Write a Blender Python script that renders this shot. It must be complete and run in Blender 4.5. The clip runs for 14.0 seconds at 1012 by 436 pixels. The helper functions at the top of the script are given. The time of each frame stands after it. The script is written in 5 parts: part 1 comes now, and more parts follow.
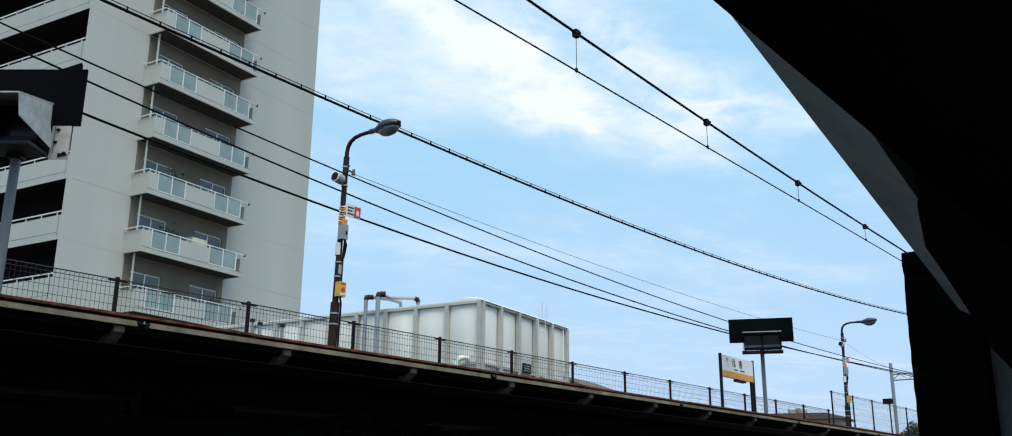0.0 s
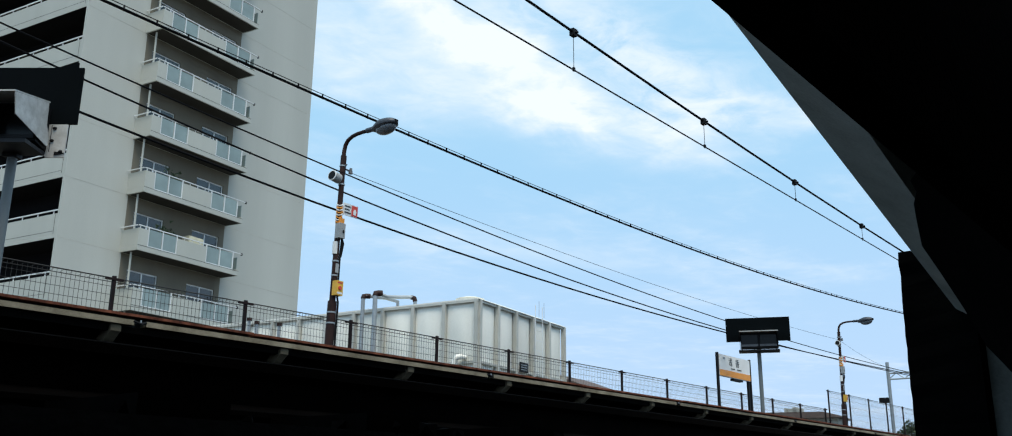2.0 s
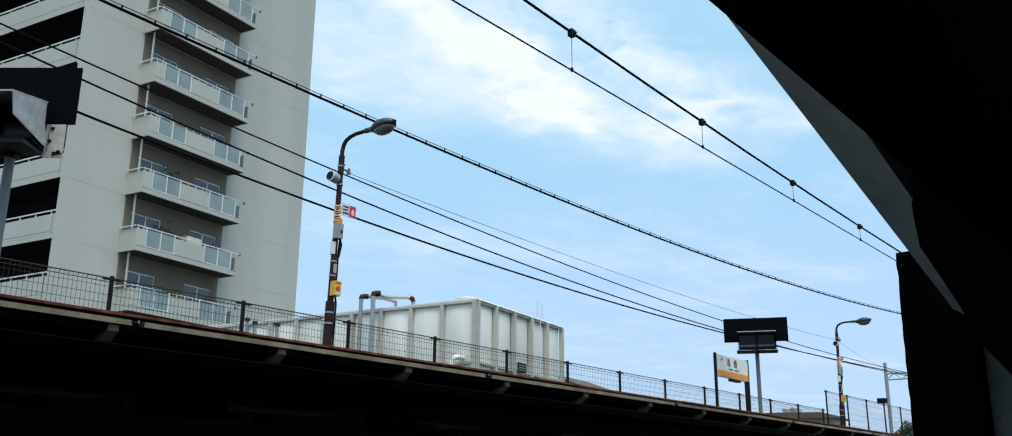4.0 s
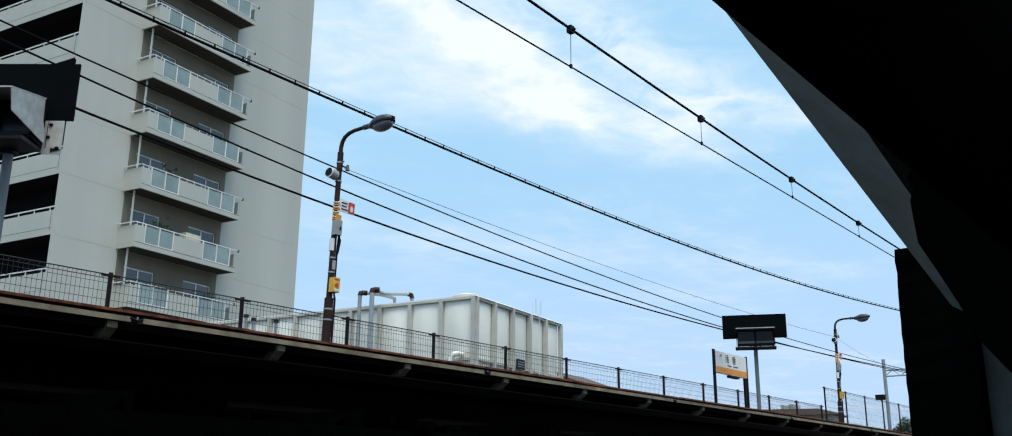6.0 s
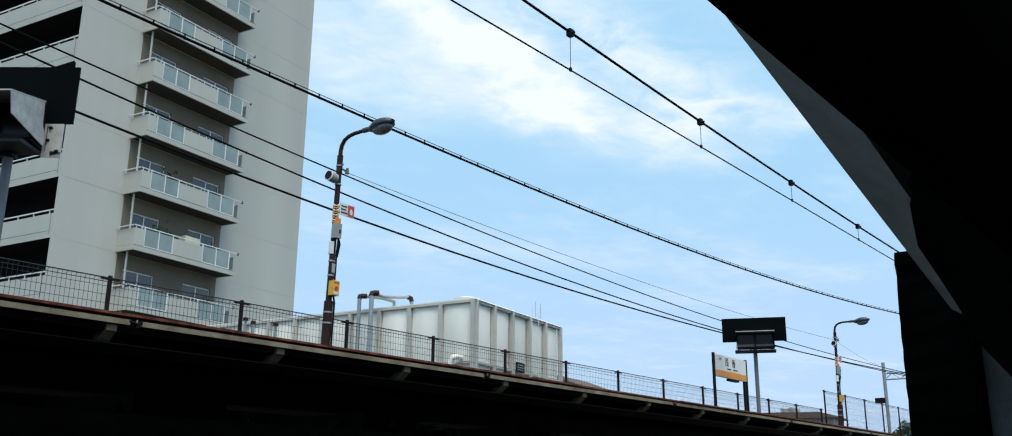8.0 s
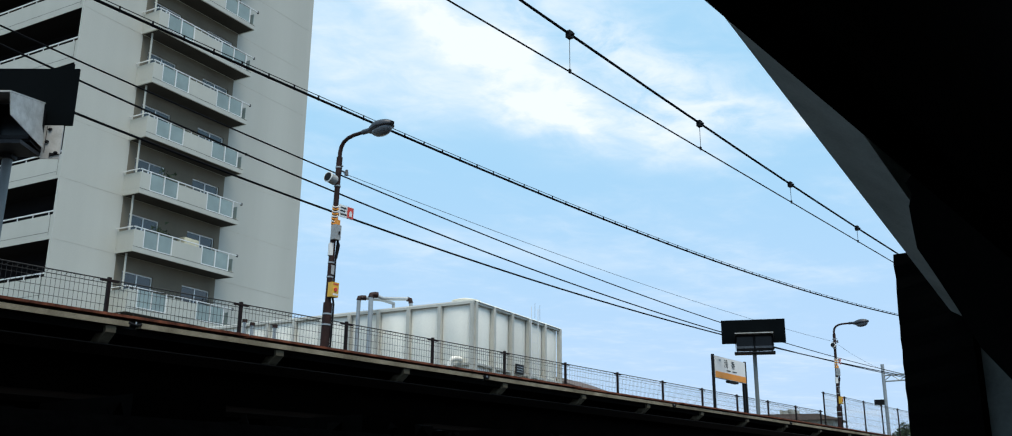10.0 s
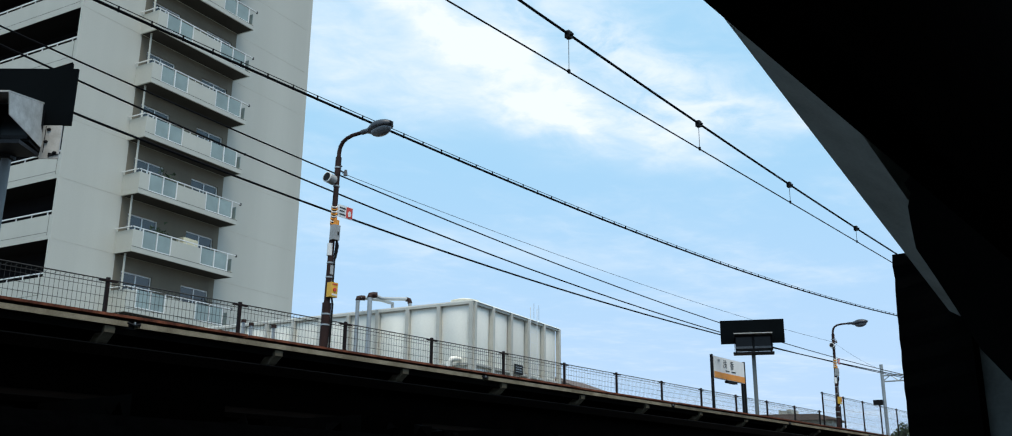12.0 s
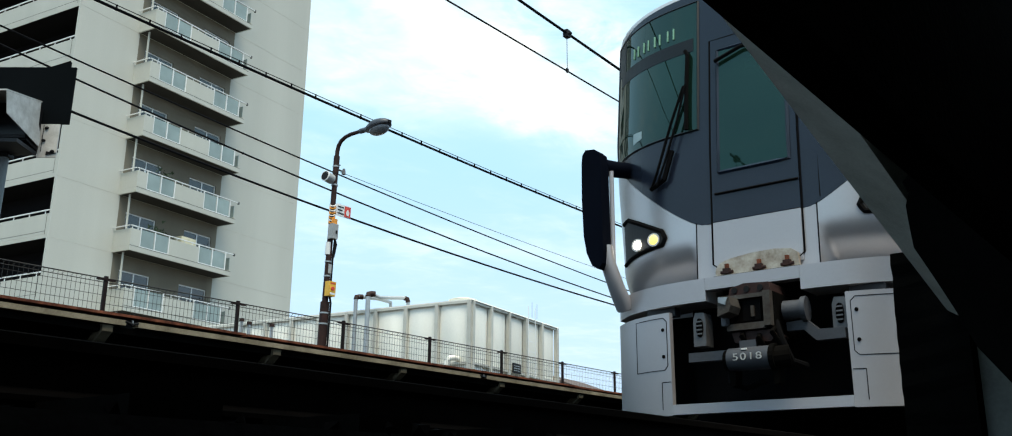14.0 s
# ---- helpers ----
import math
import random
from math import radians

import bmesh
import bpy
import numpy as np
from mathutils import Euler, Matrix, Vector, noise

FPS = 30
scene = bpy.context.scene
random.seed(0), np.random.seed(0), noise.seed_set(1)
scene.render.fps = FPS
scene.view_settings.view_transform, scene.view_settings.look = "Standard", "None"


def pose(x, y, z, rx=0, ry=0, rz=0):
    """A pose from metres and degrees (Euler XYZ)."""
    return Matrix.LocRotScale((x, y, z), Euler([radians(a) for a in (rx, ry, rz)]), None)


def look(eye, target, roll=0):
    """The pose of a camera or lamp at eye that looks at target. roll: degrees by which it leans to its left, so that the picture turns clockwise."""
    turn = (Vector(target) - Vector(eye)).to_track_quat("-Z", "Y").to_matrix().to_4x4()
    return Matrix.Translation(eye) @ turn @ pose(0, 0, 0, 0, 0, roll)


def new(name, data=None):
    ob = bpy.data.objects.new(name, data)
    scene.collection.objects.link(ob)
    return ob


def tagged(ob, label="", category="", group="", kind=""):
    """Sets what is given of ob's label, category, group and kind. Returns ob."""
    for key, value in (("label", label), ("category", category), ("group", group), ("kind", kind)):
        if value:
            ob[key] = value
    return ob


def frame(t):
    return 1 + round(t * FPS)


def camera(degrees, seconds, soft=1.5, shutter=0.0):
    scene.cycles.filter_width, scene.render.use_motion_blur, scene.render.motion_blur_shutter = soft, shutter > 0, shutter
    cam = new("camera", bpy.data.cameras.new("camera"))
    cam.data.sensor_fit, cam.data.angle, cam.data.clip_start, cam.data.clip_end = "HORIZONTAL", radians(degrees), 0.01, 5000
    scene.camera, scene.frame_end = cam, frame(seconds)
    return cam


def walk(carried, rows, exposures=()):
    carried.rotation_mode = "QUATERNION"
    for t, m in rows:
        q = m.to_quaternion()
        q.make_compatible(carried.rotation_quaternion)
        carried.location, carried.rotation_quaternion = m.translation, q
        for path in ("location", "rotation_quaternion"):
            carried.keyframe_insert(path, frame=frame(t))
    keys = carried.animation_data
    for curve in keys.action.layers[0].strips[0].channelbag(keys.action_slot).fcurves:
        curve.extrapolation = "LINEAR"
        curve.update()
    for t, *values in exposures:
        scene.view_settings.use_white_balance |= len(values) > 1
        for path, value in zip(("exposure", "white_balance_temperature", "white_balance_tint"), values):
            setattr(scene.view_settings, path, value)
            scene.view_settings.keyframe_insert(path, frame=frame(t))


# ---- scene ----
EYE = (0.0, 0.0, -0.34)          # rail tops are z = 0, the tracks run along +y
cam = camera(55.65, 14.0, soft=1.05)


def aim(dx, dy):
    """Pose of the camera, turned from its first aim by small angles (milliradians right, down)."""
    yaw, pitch = radians(38.806) - dx / 1000, radians(15.973) + dy / 1000
    way = Vector((-math.sin(yaw) * math.cos(pitch), math.cos(yaw) * math.cos(pitch), math.sin(pitch)))
    return look(EYE, Vector(EYE) + way * 10, 0.379)


SWAY = [(0, 0, 0), (0.5, 0.9, 0), (1, 1.1, -0.3), (1.5, 1.5, -2.5), (2, 3.0, -1.0), (2.5, 4.1, 0.9), (3, 4.2, 0), (3.7, 4.7, -0.4),
        (4.6, 5.5, -1.2), (5.5, 6.1, -2.2), (6, 6.2, -4.2), (6.5, 6.2, -5.0), (7, 6.2, -1.9), (7.5, 6.3, 1.2), (8, 6.6, -0.9),
        (8.7, 6.9, -0.3), (9.6, 7.2, 0.6), (10.5, 7.4, 1.0), (11, 7.6, 1.1), (11.5, 7.9, 1.1), (12, 8.3, 1.0), (12.5, 8.7, 2.0),
        (13, 8.9, 0), (13.5, 9.9, -0.4), (14, 10.2, 0)]
walk(cam, [(t, aim(a * 1.03, b)) for t, a, b in SWAY],
     exposures=[(0, 0.0, 6500, 10), (12.6, 0.0, 6500, 10), (13.5, 0.12, 6650, 10), (14, 0.38, 7000, 8)])

# ---------------------------------------------------------------- light
SUN_EL, SUN_AZ = radians(66), radians(126)
world = bpy.data.worlds.new("sky")
scene.world = world
world.use_nodes = True


def sky_nodes():
    nt = world.node_tree
    n, l = nt.nodes, nt.links
    n.clear()
    out, bg = n.new("ShaderNodeOutputWorld"), n.new("ShaderNodeBackground")
    sky = n.new("ShaderNodeTexSky")
    sky.sky_type, sky.sun_disc, sky.sun_elevation, sky.sun_rotation = "NISHITA", False, SUN_EL, SUN_AZ
    sky.dust_density, sky.air_density = 1.6, 1.0
    tc, sep = n.new("ShaderNodeTexCoord"), n.new("ShaderNodeSeparateXYZ")
    l.new(tc.outputs["Generated"], sep.inputs[0])
    up = n.new("ShaderNodeMath"); up.operation = "MAXIMUM"; up.inputs[1].default_value = 0.06
    l.new(sep.outputs["Z"], up.inputs[0])
    flat = n.new("ShaderNodeVectorMath"); flat.operation = "DIVIDE"
    comb = n.new("ShaderNodeCombineXYZ")
    for i in range(3):
        l.new(up.outputs[0], comb.inputs[i])
    l.new(tc.outputs["Generated"], flat.inputs[0]); l.new(comb.outputs[0], flat.inputs[1])
    def math_node(op, a, b=None, c=None):
        m = n.new("ShaderNodeMath")
        m.operation = op
        for i, v in enumerate((a, b, c)):
            if v is None:
                continue
            if isinstance(v, (int, float)):
                m.inputs[i].default_value = v
            else:
                l.new(v, m.inputs[i])
        return m.outputs[0]

    def noise_node(scale, detail, rough, stretch, dist=0.0, turn=0.0):
        mp = n.new("ShaderNodeMapping")
        mp.inputs["Scale"].default_value = (1.0, stretch, 1.0)
        mp.inputs["Rotation"].default_value = (0, 0, radians(turn))
        l.new(flat.outputs[0], mp.inputs[0])
        t = n.new("ShaderNodeTexNoise")
        t.inputs["Scale"].default_value, t.inputs["Detail"].default_value = scale, detail
        t.inputs["Roughness"].default_value, t.inputs["Distortion"].default_value = rough, dist
        l.new(mp.outputs[0], t.inputs["Vector"])
        return t.outputs["Fac"]

    def smooth(v, lo, hi):
        r = n.new("ShaderNodeMapRange")
        r.interpolation_type = "SMOOTHSTEP"
        r.inputs["From Min"].default_value, r.inputs["From Max"].default_value = lo, hi
        l.new(v, r.inputs["Value"])
        return r.outputs[0]

    soft = noise_node(1.1, 4, 0.55, 0.55, 0.3)
    wisp = noise_node(2.6, 8, 0.58, 0.5, 0.5, 8)
    puff = noise_node(6.5, 9, 0.62, 0.8, 0.4)
    # the flat cloud sheet, pushed about by noise so that the edges fray
    push = n.new("ShaderNodeTexNoise")
    push.inputs["Scale"].default_value, push.inputs["Detail"].default_value, push.inputs["Roughness"].default_value = 2.4, 7, 0.6
    l.new(flat.outputs[0], push.inputs["Vector"])
    shift = n.new("ShaderNodeVectorMath"); shift.operation = "MULTIPLY_ADD"
    shift.inputs[1].default_value = (0.34, 0.42, 0.0)
    l.new(push.outputs["Color"], shift.inputs[0]); l.new(flat.outputs[0], shift.inputs[2])
    uv = n.new("ShaderNodeSeparateXYZ")
    l.new(shift.outputs[0], uv.inputs[0])

    def streak(p, q, width, strength, ragged):
        """A soft cloud streak from p to q on the sheet, broken up by a noise."""
        px, py, qx, qy = p[0] + 0.17, p[1] + 0.21, q[0] + 0.17, q[1] + 0.21
        dx, dy = qx - px, qy - py
        rx, ry = math_node("SUBTRACT", uv.outputs["X"], px), math_node("SUBTRACT", uv.outputs["Y"], py)
        dot = math_node("ADD", math_node("MULTIPLY", rx, dx), math_node("MULTIPLY", ry, dy))
        h = math_node("MINIMUM", math_node("MAXIMUM", math_node("DIVIDE", dot, dx * dx + dy * dy), 0.0), 1.0)
        ax = math_node("SUBTRACT", rx, math_node("MULTIPLY", h, dx))
        ay = math_node("SUBTRACT", ry, math_node("MULTIPLY", h, dy))
        d2 = math_node("ADD", math_node("MULTIPLY", ax, ax), math_node("MULTIPLY", ay, ay))
        body = math_node("EXPONENT", math_node("DIVIDE", d2, -width * width))
        return math_node("MULTIPLY", math_node("MULTIPLY", body, strength), smooth(ragged, 0.22, 0.58))

    cloud = math_node("MULTIPLY", smooth(math_node("MULTIPLY_ADD", puff, 0.35, soft), 0.60, 0.95), 0.30)
    for p, q, width, strength, ragged in (((-1.17, 0.3), (-1.285, 1.55), 0.085, 0.72, soft), ((-1.285, 1.50), (-1.41, 2.05), 0.085, 0.80, soft),
                                          ((-1.44, 2.05), (-1.28, 2.5), 0.17, 0.6, wisp), ((-1.42, 0.3), (-1.58, 1.8), 0.22, 0.40, soft),
                                          ((-1.05, 1.3), (-1.13, 2.3), 0.12, 0.50, puff), ((-0.98, 2.2), (-0.90, 2.5), 0.08, 0.42, wisp),
                                          ((-2.6, 2.9), (-2.2, 3.6), 0.22, 0.25, wisp), ((0.3, -2.2), (0.9, 2.2), 0.35, 0.6, wisp),
                                          ((-3.2, -2.0), (-3.0, 0.8), 0.4, 0.5, wisp), ((1.9, -1.5), (2.2, 1.5), 0.4, 0.5, wisp)):
        cloud = math_node("ADD", cloud, streak(p, q, width, strength, ragged))
    fray = math_node("MULTIPLY_ADD", smooth(puff, 0.3, 0.7), 0.45, 0.76)
    cloud = math_node("MINIMUM", math_node("MULTIPLY", cloud, fray), 1.0)
    low = smooth(sep.outputs["Z"], 0.42, 0.05)
    tint = n.new("ShaderNodeMix"); tint.data_type = "RGBA"
    tint.inputs["A"].default_value = (4.3, 7.75, 10.6, 1)
    tint.inputs["B"].default_value = (5.65, 7.9, 10.9, 1)
    l.new(low, tint.inputs["Factor"])
    lift = n.new("ShaderNodeMix"); lift.data_type = "RGBA"
    lift.inputs["Factor"].default_value = 0.85
    l.new(sky.outputs[0], lift.inputs["A"])
    l.new(tint.outputs["Result"], lift.inputs["B"])
    mix = n.new("ShaderNodeMix"); mix.data_type = "RGBA"
    mix.inputs["B"].default_value = (9.3, 10.1, 10.8, 1)
    l.new(lift.outputs["Result"], mix.inputs["A"])
    l.new(cloud, mix.inputs["Factor"])
    l.new(mix.outputs["Result"], bg.inputs["Color"])
    bg.inputs["Strength"].default_value = 0.1
    l.new(bg.outputs[0], out.inputs[0])


sky_nodes()
sun_data = bpy.data.lights.new("sun", "SUN")
sun_data.energy, sun_data.angle, sun_data.color = 3.0, radians(36), (1.0, 0.93, 0.80)
sun = new("sun", sun_data)
sun.matrix_world = look((math.sin(SUN_AZ) * math.cos(SUN_EL) * 50, math.cos(SUN_AZ) * math.cos(SUN_EL) * 50, math.sin(SUN_EL) * 50), (0, 0, 0))


# ---------------------------------------------------------------- materials
def mat(name, col, rough=0.6, metal=0.0, var=0.25, scale=3.0, bump=0.15, fine=60.0, stain=None, streak=False, emit=0.0, trans=0.0, spec=0.5, rand=0.07):
    m = bpy.data.materials.new(name)
    m.use_nodes = True
    nt = m.node_tree
    n, l = nt.nodes, nt.links
    b = n["Principled BSDF"]
    b.inputs["Roughness"].default_value, b.inputs["Metallic"].default_value = rough, metal
    b.inputs["Specular IOR Level"].default_value = spec
    b.inputs["Transmission Weight"].default_value = trans
    tc = n.new("ShaderNodeTexCoord")
    mp = n.new("ShaderNodeMapping")
    mp.inputs["Scale"].default_value = (1, 1, 0.12) if streak else (1, 1, 1)
    l.new(tc.outputs["Object"], mp.inputs[0])
    info = n.new("ShaderNodeObjectInfo")
    a, c = n.new("ShaderNodeTexNoise"), n.new("ShaderNodeTexNoise")
    a.inputs["Scale"].default_value, a.inputs["Detail"].default_value = scale, 5
    c.inputs["Scale"].default_value, c.inputs["Detail"].default_value = fine, 3
    l.new(mp.outputs[0], a.inputs["Vector"]); l.new(tc.outputs["Object"], c.inputs["Vector"])
    ad = n.new("ShaderNodeMath"); ad.operation = "MULTIPLY_ADD"; ad.inputs[1].default_value = 0.35
    l.new(c.outputs["Fac"], ad.inputs[0]); l.new(a.outputs["Fac"], ad.inputs[2])
    mr = n.new("ShaderNodeMapRange")
    mr.inputs["From Min"].default_value, mr.inputs["From Max"].default_value = 0.4, 0.95
    l.new(ad.outputs[0], mr.inputs["Value"])
    mx = n.new("ShaderNodeMix"); mx.data_type = "RGBA"
    dark = stain if stain else tuple(v * (1 - var) for v in col)
    mx.inputs["A"].default_value = (*dark, 1)
    mx.inputs["B"].default_value = (*(min(1, v * (1 + var * 0.35)) for v in col), 1)
    l.new(mr.outputs[0], mx.inputs["Factor"])
    hs = n.new("ShaderNodeHueSaturation")
    rv = n.new("ShaderNodeMapRange"); rv.inputs["To Min"].default_value, rv.inputs["To Max"].default_value = 1 - rand, 1 + rand
    l.new(info.outputs["Random"], rv.inputs["Value"]); l.new(rv.outputs[0], hs.inputs["Value"])
    l.new(mx.outputs["Result"], hs.inputs["Color"])
    l.new(hs.outputs[0], b.inputs["Base Color"])
    if bump:
        bp = n.new("ShaderNodeBump")
        bp.inputs["Strength"].default_value, bp.inputs["Distance"].default_value = bump, 0.01
        l.new(ad.outputs[0], bp.inputs["Height"]); l.new(bp.outputs[0], b.inputs["Normal"])
    if emit:
        b.inputs["Emission Color"].default_value = (*col, 1)
        b.inputs["Emission Strength"].default_value = emit
    return m


M_WALL = mat("painted_render", (0.48, 0.49, 0.45), 0.85, var=0.14, scale=0.35, streak=True, fine=18, rand=0.0)
M_WALL2 = mat("painted_parapet", (0.475, 0.486, 0.442), 0.85, var=0.14, scale=0.6, streak=True, fine=18, rand=0.02)
# Beige paint of the balcony wall, darkened by the shade of the slabs.
M_RECESS = mat("beige_wall_with_shade", (0.165, 0.148, 0.112), 0.9, var=0.2, scale=0.8, streak=True, fine=18)
# Soffit colour holds the shade under the balconies; also draws dark joints.
M_SOFFIT = mat("shaded_soffit", (0.055, 0.052, 0.047), 0.95, var=0.2, scale=1, spec=0.1)
# Near-black interior: shade in the corridors and rooms is put into the colour.
M_DARKIN = mat("painted_interior_shade", (0.010, 0.010, 0.011), 0.95, var=0.2, spec=0.05)
M_ALU = mat("white_anodised_rail", (0.74, 0.75, 0.75), 0.4, 0.1, var=0.08)
M_FROST = mat("frosted_glass", (0.25, 0.32, 0.315), 0.25, var=0.25, scale=1.2, bump=0)
M_PANE = mat("window_glass", (0.022, 0.03, 0.032), 0.04, var=0.1, bump=0, spec=0.9)
M_CURTAIN = mat("curtain_cloth", (0.5, 0.5, 0.46), 0.9, var=0.2)
M_RUST = mat("rusty_steel", (0.23, 0.08, 0.046), 0.9, 0.0, stain=(0.022, 0.007, 0.007), scale=9, bump=0.5, spec=0.1)
M_OLIVE = mat("weathered_edge_beam", (0.30, 0.26, 0.19), 0.85, stain=(0.11, 0.09, 0.06), scale=4, bump=0.3, spec=0.1)
M_BRACKET = mat("weathered_bracket", (0.17, 0.145, 0.10), 0.85, stain=(0.05, 0.04, 0.028), scale=6, bump=0.3, spec=0.1)
M_BROWN = mat("brown_paint", (0.040, 0.017, 0.013), 0.6, stain=(0.012, 0.006, 0.006), scale=9, spec=0.2)
M_FENCEPOST = mat("dark_fence_paint", (0.020, 0.010, 0.009), 0.6, stain=(0.008, 0.005, 0.005), scale=9, spec=0.15)
M_BLACK = mat("black_paint", (0.008, 0.008, 0.009), 0.6, var=0.3, scale=6, spec=0.15)
M_NAVY = mat("dark_hood_board", (0.003, 0.0045, 0.0055), 0.85, var=0.2, scale=4, spec=0.03)
M_SCREEN = mat("monitor_glass", (0.006, 0.007, 0.008), 0.2, var=0.2, bump=0, spec=0.2)
# Steel, ballast and rails: trackside shade is put into these near-black colours.
M_SHADESTEEL = mat("shade_black_steel", (0.005, 0.0045, 0.004), 1.0, var=0.5, scale=4, bump=0.4, spec=0.02)
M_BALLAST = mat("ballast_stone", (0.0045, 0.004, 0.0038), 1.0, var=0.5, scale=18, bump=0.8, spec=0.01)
M_RAIL = mat("rail_steel", (0.005, 0.004, 0.0035), 0.95, 0.0, var=0.4, scale=12, spec=0.02)
M_CONC = mat("platform_concrete", (0.58, 0.57, 0.51), 0.9, stain=(0.38, 0.37, 0.32), scale=5, bump=0.8, fine=90)
M_POST = mat("mid_grey_concrete", (0.18, 0.18, 0.165), 0.95, stain=(0.10, 0.10, 0.09), scale=6, bump=0.6, spec=0.1)
# Same concrete as M_CONC, but with the underside shade put into its colour.
M_SHADECONC = mat("shade_dark_concrete", (0.0045, 0.0043, 0.004), 1.0, stain=(0.002, 0.002, 0.0018), scale=3, bump=0.8, spec=0.01)
M_ASPHALT = mat("platform_asphalt", (0.03, 0.03, 0.03), 1.0, var=0.3, scale=3, spec=0.05)
M_GROUND = mat("bare_ground", (0.12, 0.11, 0.09), 0.95, var=0.4, scale=0.5)
M_GALV = mat("galvanised_steel", (0.34, 0.37, 0.39), 0.5, 0.5, var=0.15, scale=6)
M_GREYBOX = mat("grey_box_paint", (0.36, 0.37, 0.37), 0.5, var=0.2, scale=6)
M_WIRE = mat("cable_sheath", (0.005, 0.005, 0.006), 0.8, var=0.2, spec=0.05)
M_MESH = mat("fence_wire", (0.04, 0.038, 0.036), 0.7, 0.0, var=0.3, spec=0.2)
M_FRP = mat("tank_panel_plastic", (0.87, 0.85, 0.77), 0.5, var=0.14, scale=1.2, streak=True, bump=0.1, fine=20)
M_FRAME = mat("tank_steel_frame", (0.50, 0.495, 0.45), 0.5, 0.0, var=0.15)
M_WHITE = mat("white_enamel", (0.8, 0.8, 0.78), 0.4, var=0.1, scale=4)
M_ORANGE = mat("orange_band", (0.80, 0.30, 0.03), 0.5, var=0.1)
M_RED = mat("red_enamel", (0.62, 0.05, 0.03), 0.5, var=0.15)
M_YELLOW = mat("yellow_box_paint", (0.75, 0.42, 0.04), 0.5, var=0.2, scale=9)
M_INK = mat("sign_ink", (0.02, 0.02, 0.02), 0.6, var=0.1)
M_LAMPGREY = mat("lamp_housing_grey", (0.045, 0.05, 0.062), 0.45, 0.1, var=0.15)
M_LENS = mat("lamp_lens", (0.14, 0.15, 0.165), 0.25, var=0.1, bump=0)
M_TRAIN = mat("satin_stainless", (0.44, 0.43, 0.44), 0.36, 0.6, var=0.08, scale=1.2, bump=0.03)
M_TRAINW = mat("silver_paint", (0.385, 0.378, 0.395), 0.36, 0.3, var=0.08, scale=1.5, bump=0.03)
M_MASK = mat("slate_blue_paint", (0.013, 0.019, 0.033), 0.24, 0.0, var=0.2, scale=1.5, bump=0.02, spec=0.32)
M_GLASS = mat("tinted_cab_glass", (0.007, 0.022, 0.016), 0.02, var=0.6, scale=1.1, fine=2.0, bump=0, spec=0.6)
M_GLASS.node_tree.nodes["Principled BSDF"].inputs["Specular Tint"].default_value = (0.50, 0.88, 0.82, 1)
# Black of the rubber parts, and of plates that paint shade in recesses.
M_RUBBER = mat("rubber_and_recess_black", (0.004, 0.004, 0.0045), 0.9, var=0.2, spec=0.05)
M_PAD = mat("fall_guard_rubber", (0.002, 0.0035, 0.008), 0.8, var=0.2, scale=5, spec=0.03)
M_JOINT = mat("sealant_joint", (0.455, 0.45, 0.405), 0.9, var=0.2)
M_JUMP = mat("grey_jumper_paint", (0.115, 0.12, 0.13), 0.5, var=0.35, scale=8, spec=0.3)
M_LINK = mat("grey_link_paint", (0.058, 0.062, 0.072), 0.5, var=0.3, scale=7, spec=0.3)
M_CAST = mat("worn_casting", (0.075, 0.07, 0.062), 0.7, 0.2, stain=(0.035, 0.025, 0.02), scale=16, bump=0.3, spec=0.3)
M_NUMBER = mat("pale_number_paint", (0.42, 0.43, 0.43), 0.6, var=0.2, scale=30)
M_SEAL = mat("screen_seal_rubber", (0.006, 0.008, 0.011), 0.45, var=0.2, spec=0.25)
M_CARD = mat("pale_card", (0.30, 0.40, 0.42), 0.6, var=0.15)
M_VISOR = mat("weathered_visor_paint", (0.50, 0.50, 0.48), 0.55, stain=(0.30, 0.29, 0.27), scale=9)
M_POLE = mat("dull_steel_pole", (0.17, 0.19, 0.195), 0.6, 0.2, var=0.25, scale=5, streak=True)
M_UNDER = mat("grey_underframe", (0.032, 0.034, 0.038), 0.6, 0.1, var=0.4, scale=5, spec=0.25)
M_LAMPW = mat("headlamp_white", (1.0, 0.94, 0.86), 0.2, var=0, bump=0, emit=6.0)
M_LAMPY = mat("headlamp_yellow", (1.0, 0.70, 0.10), 0.2, var=0, bump=0, emit=2.6)
M_LED = mat("led_display_green", (0.10, 0.26, 0.18), 0.4, var=0, bump=0, emit=0.10)
M_ROOFTILE = mat("brown_roof_tile", (0.14, 0.10, 0.085), 0.8, var=0.3, scale=3)
M_LEAF = mat("tree_leaf", (0.055, 0.085, 0.04), 0.7, var=0.4, scale=2)
M_BARK = mat("bark", (0.09, 0.07, 0.05), 0.9, var=0.4, scale=6)


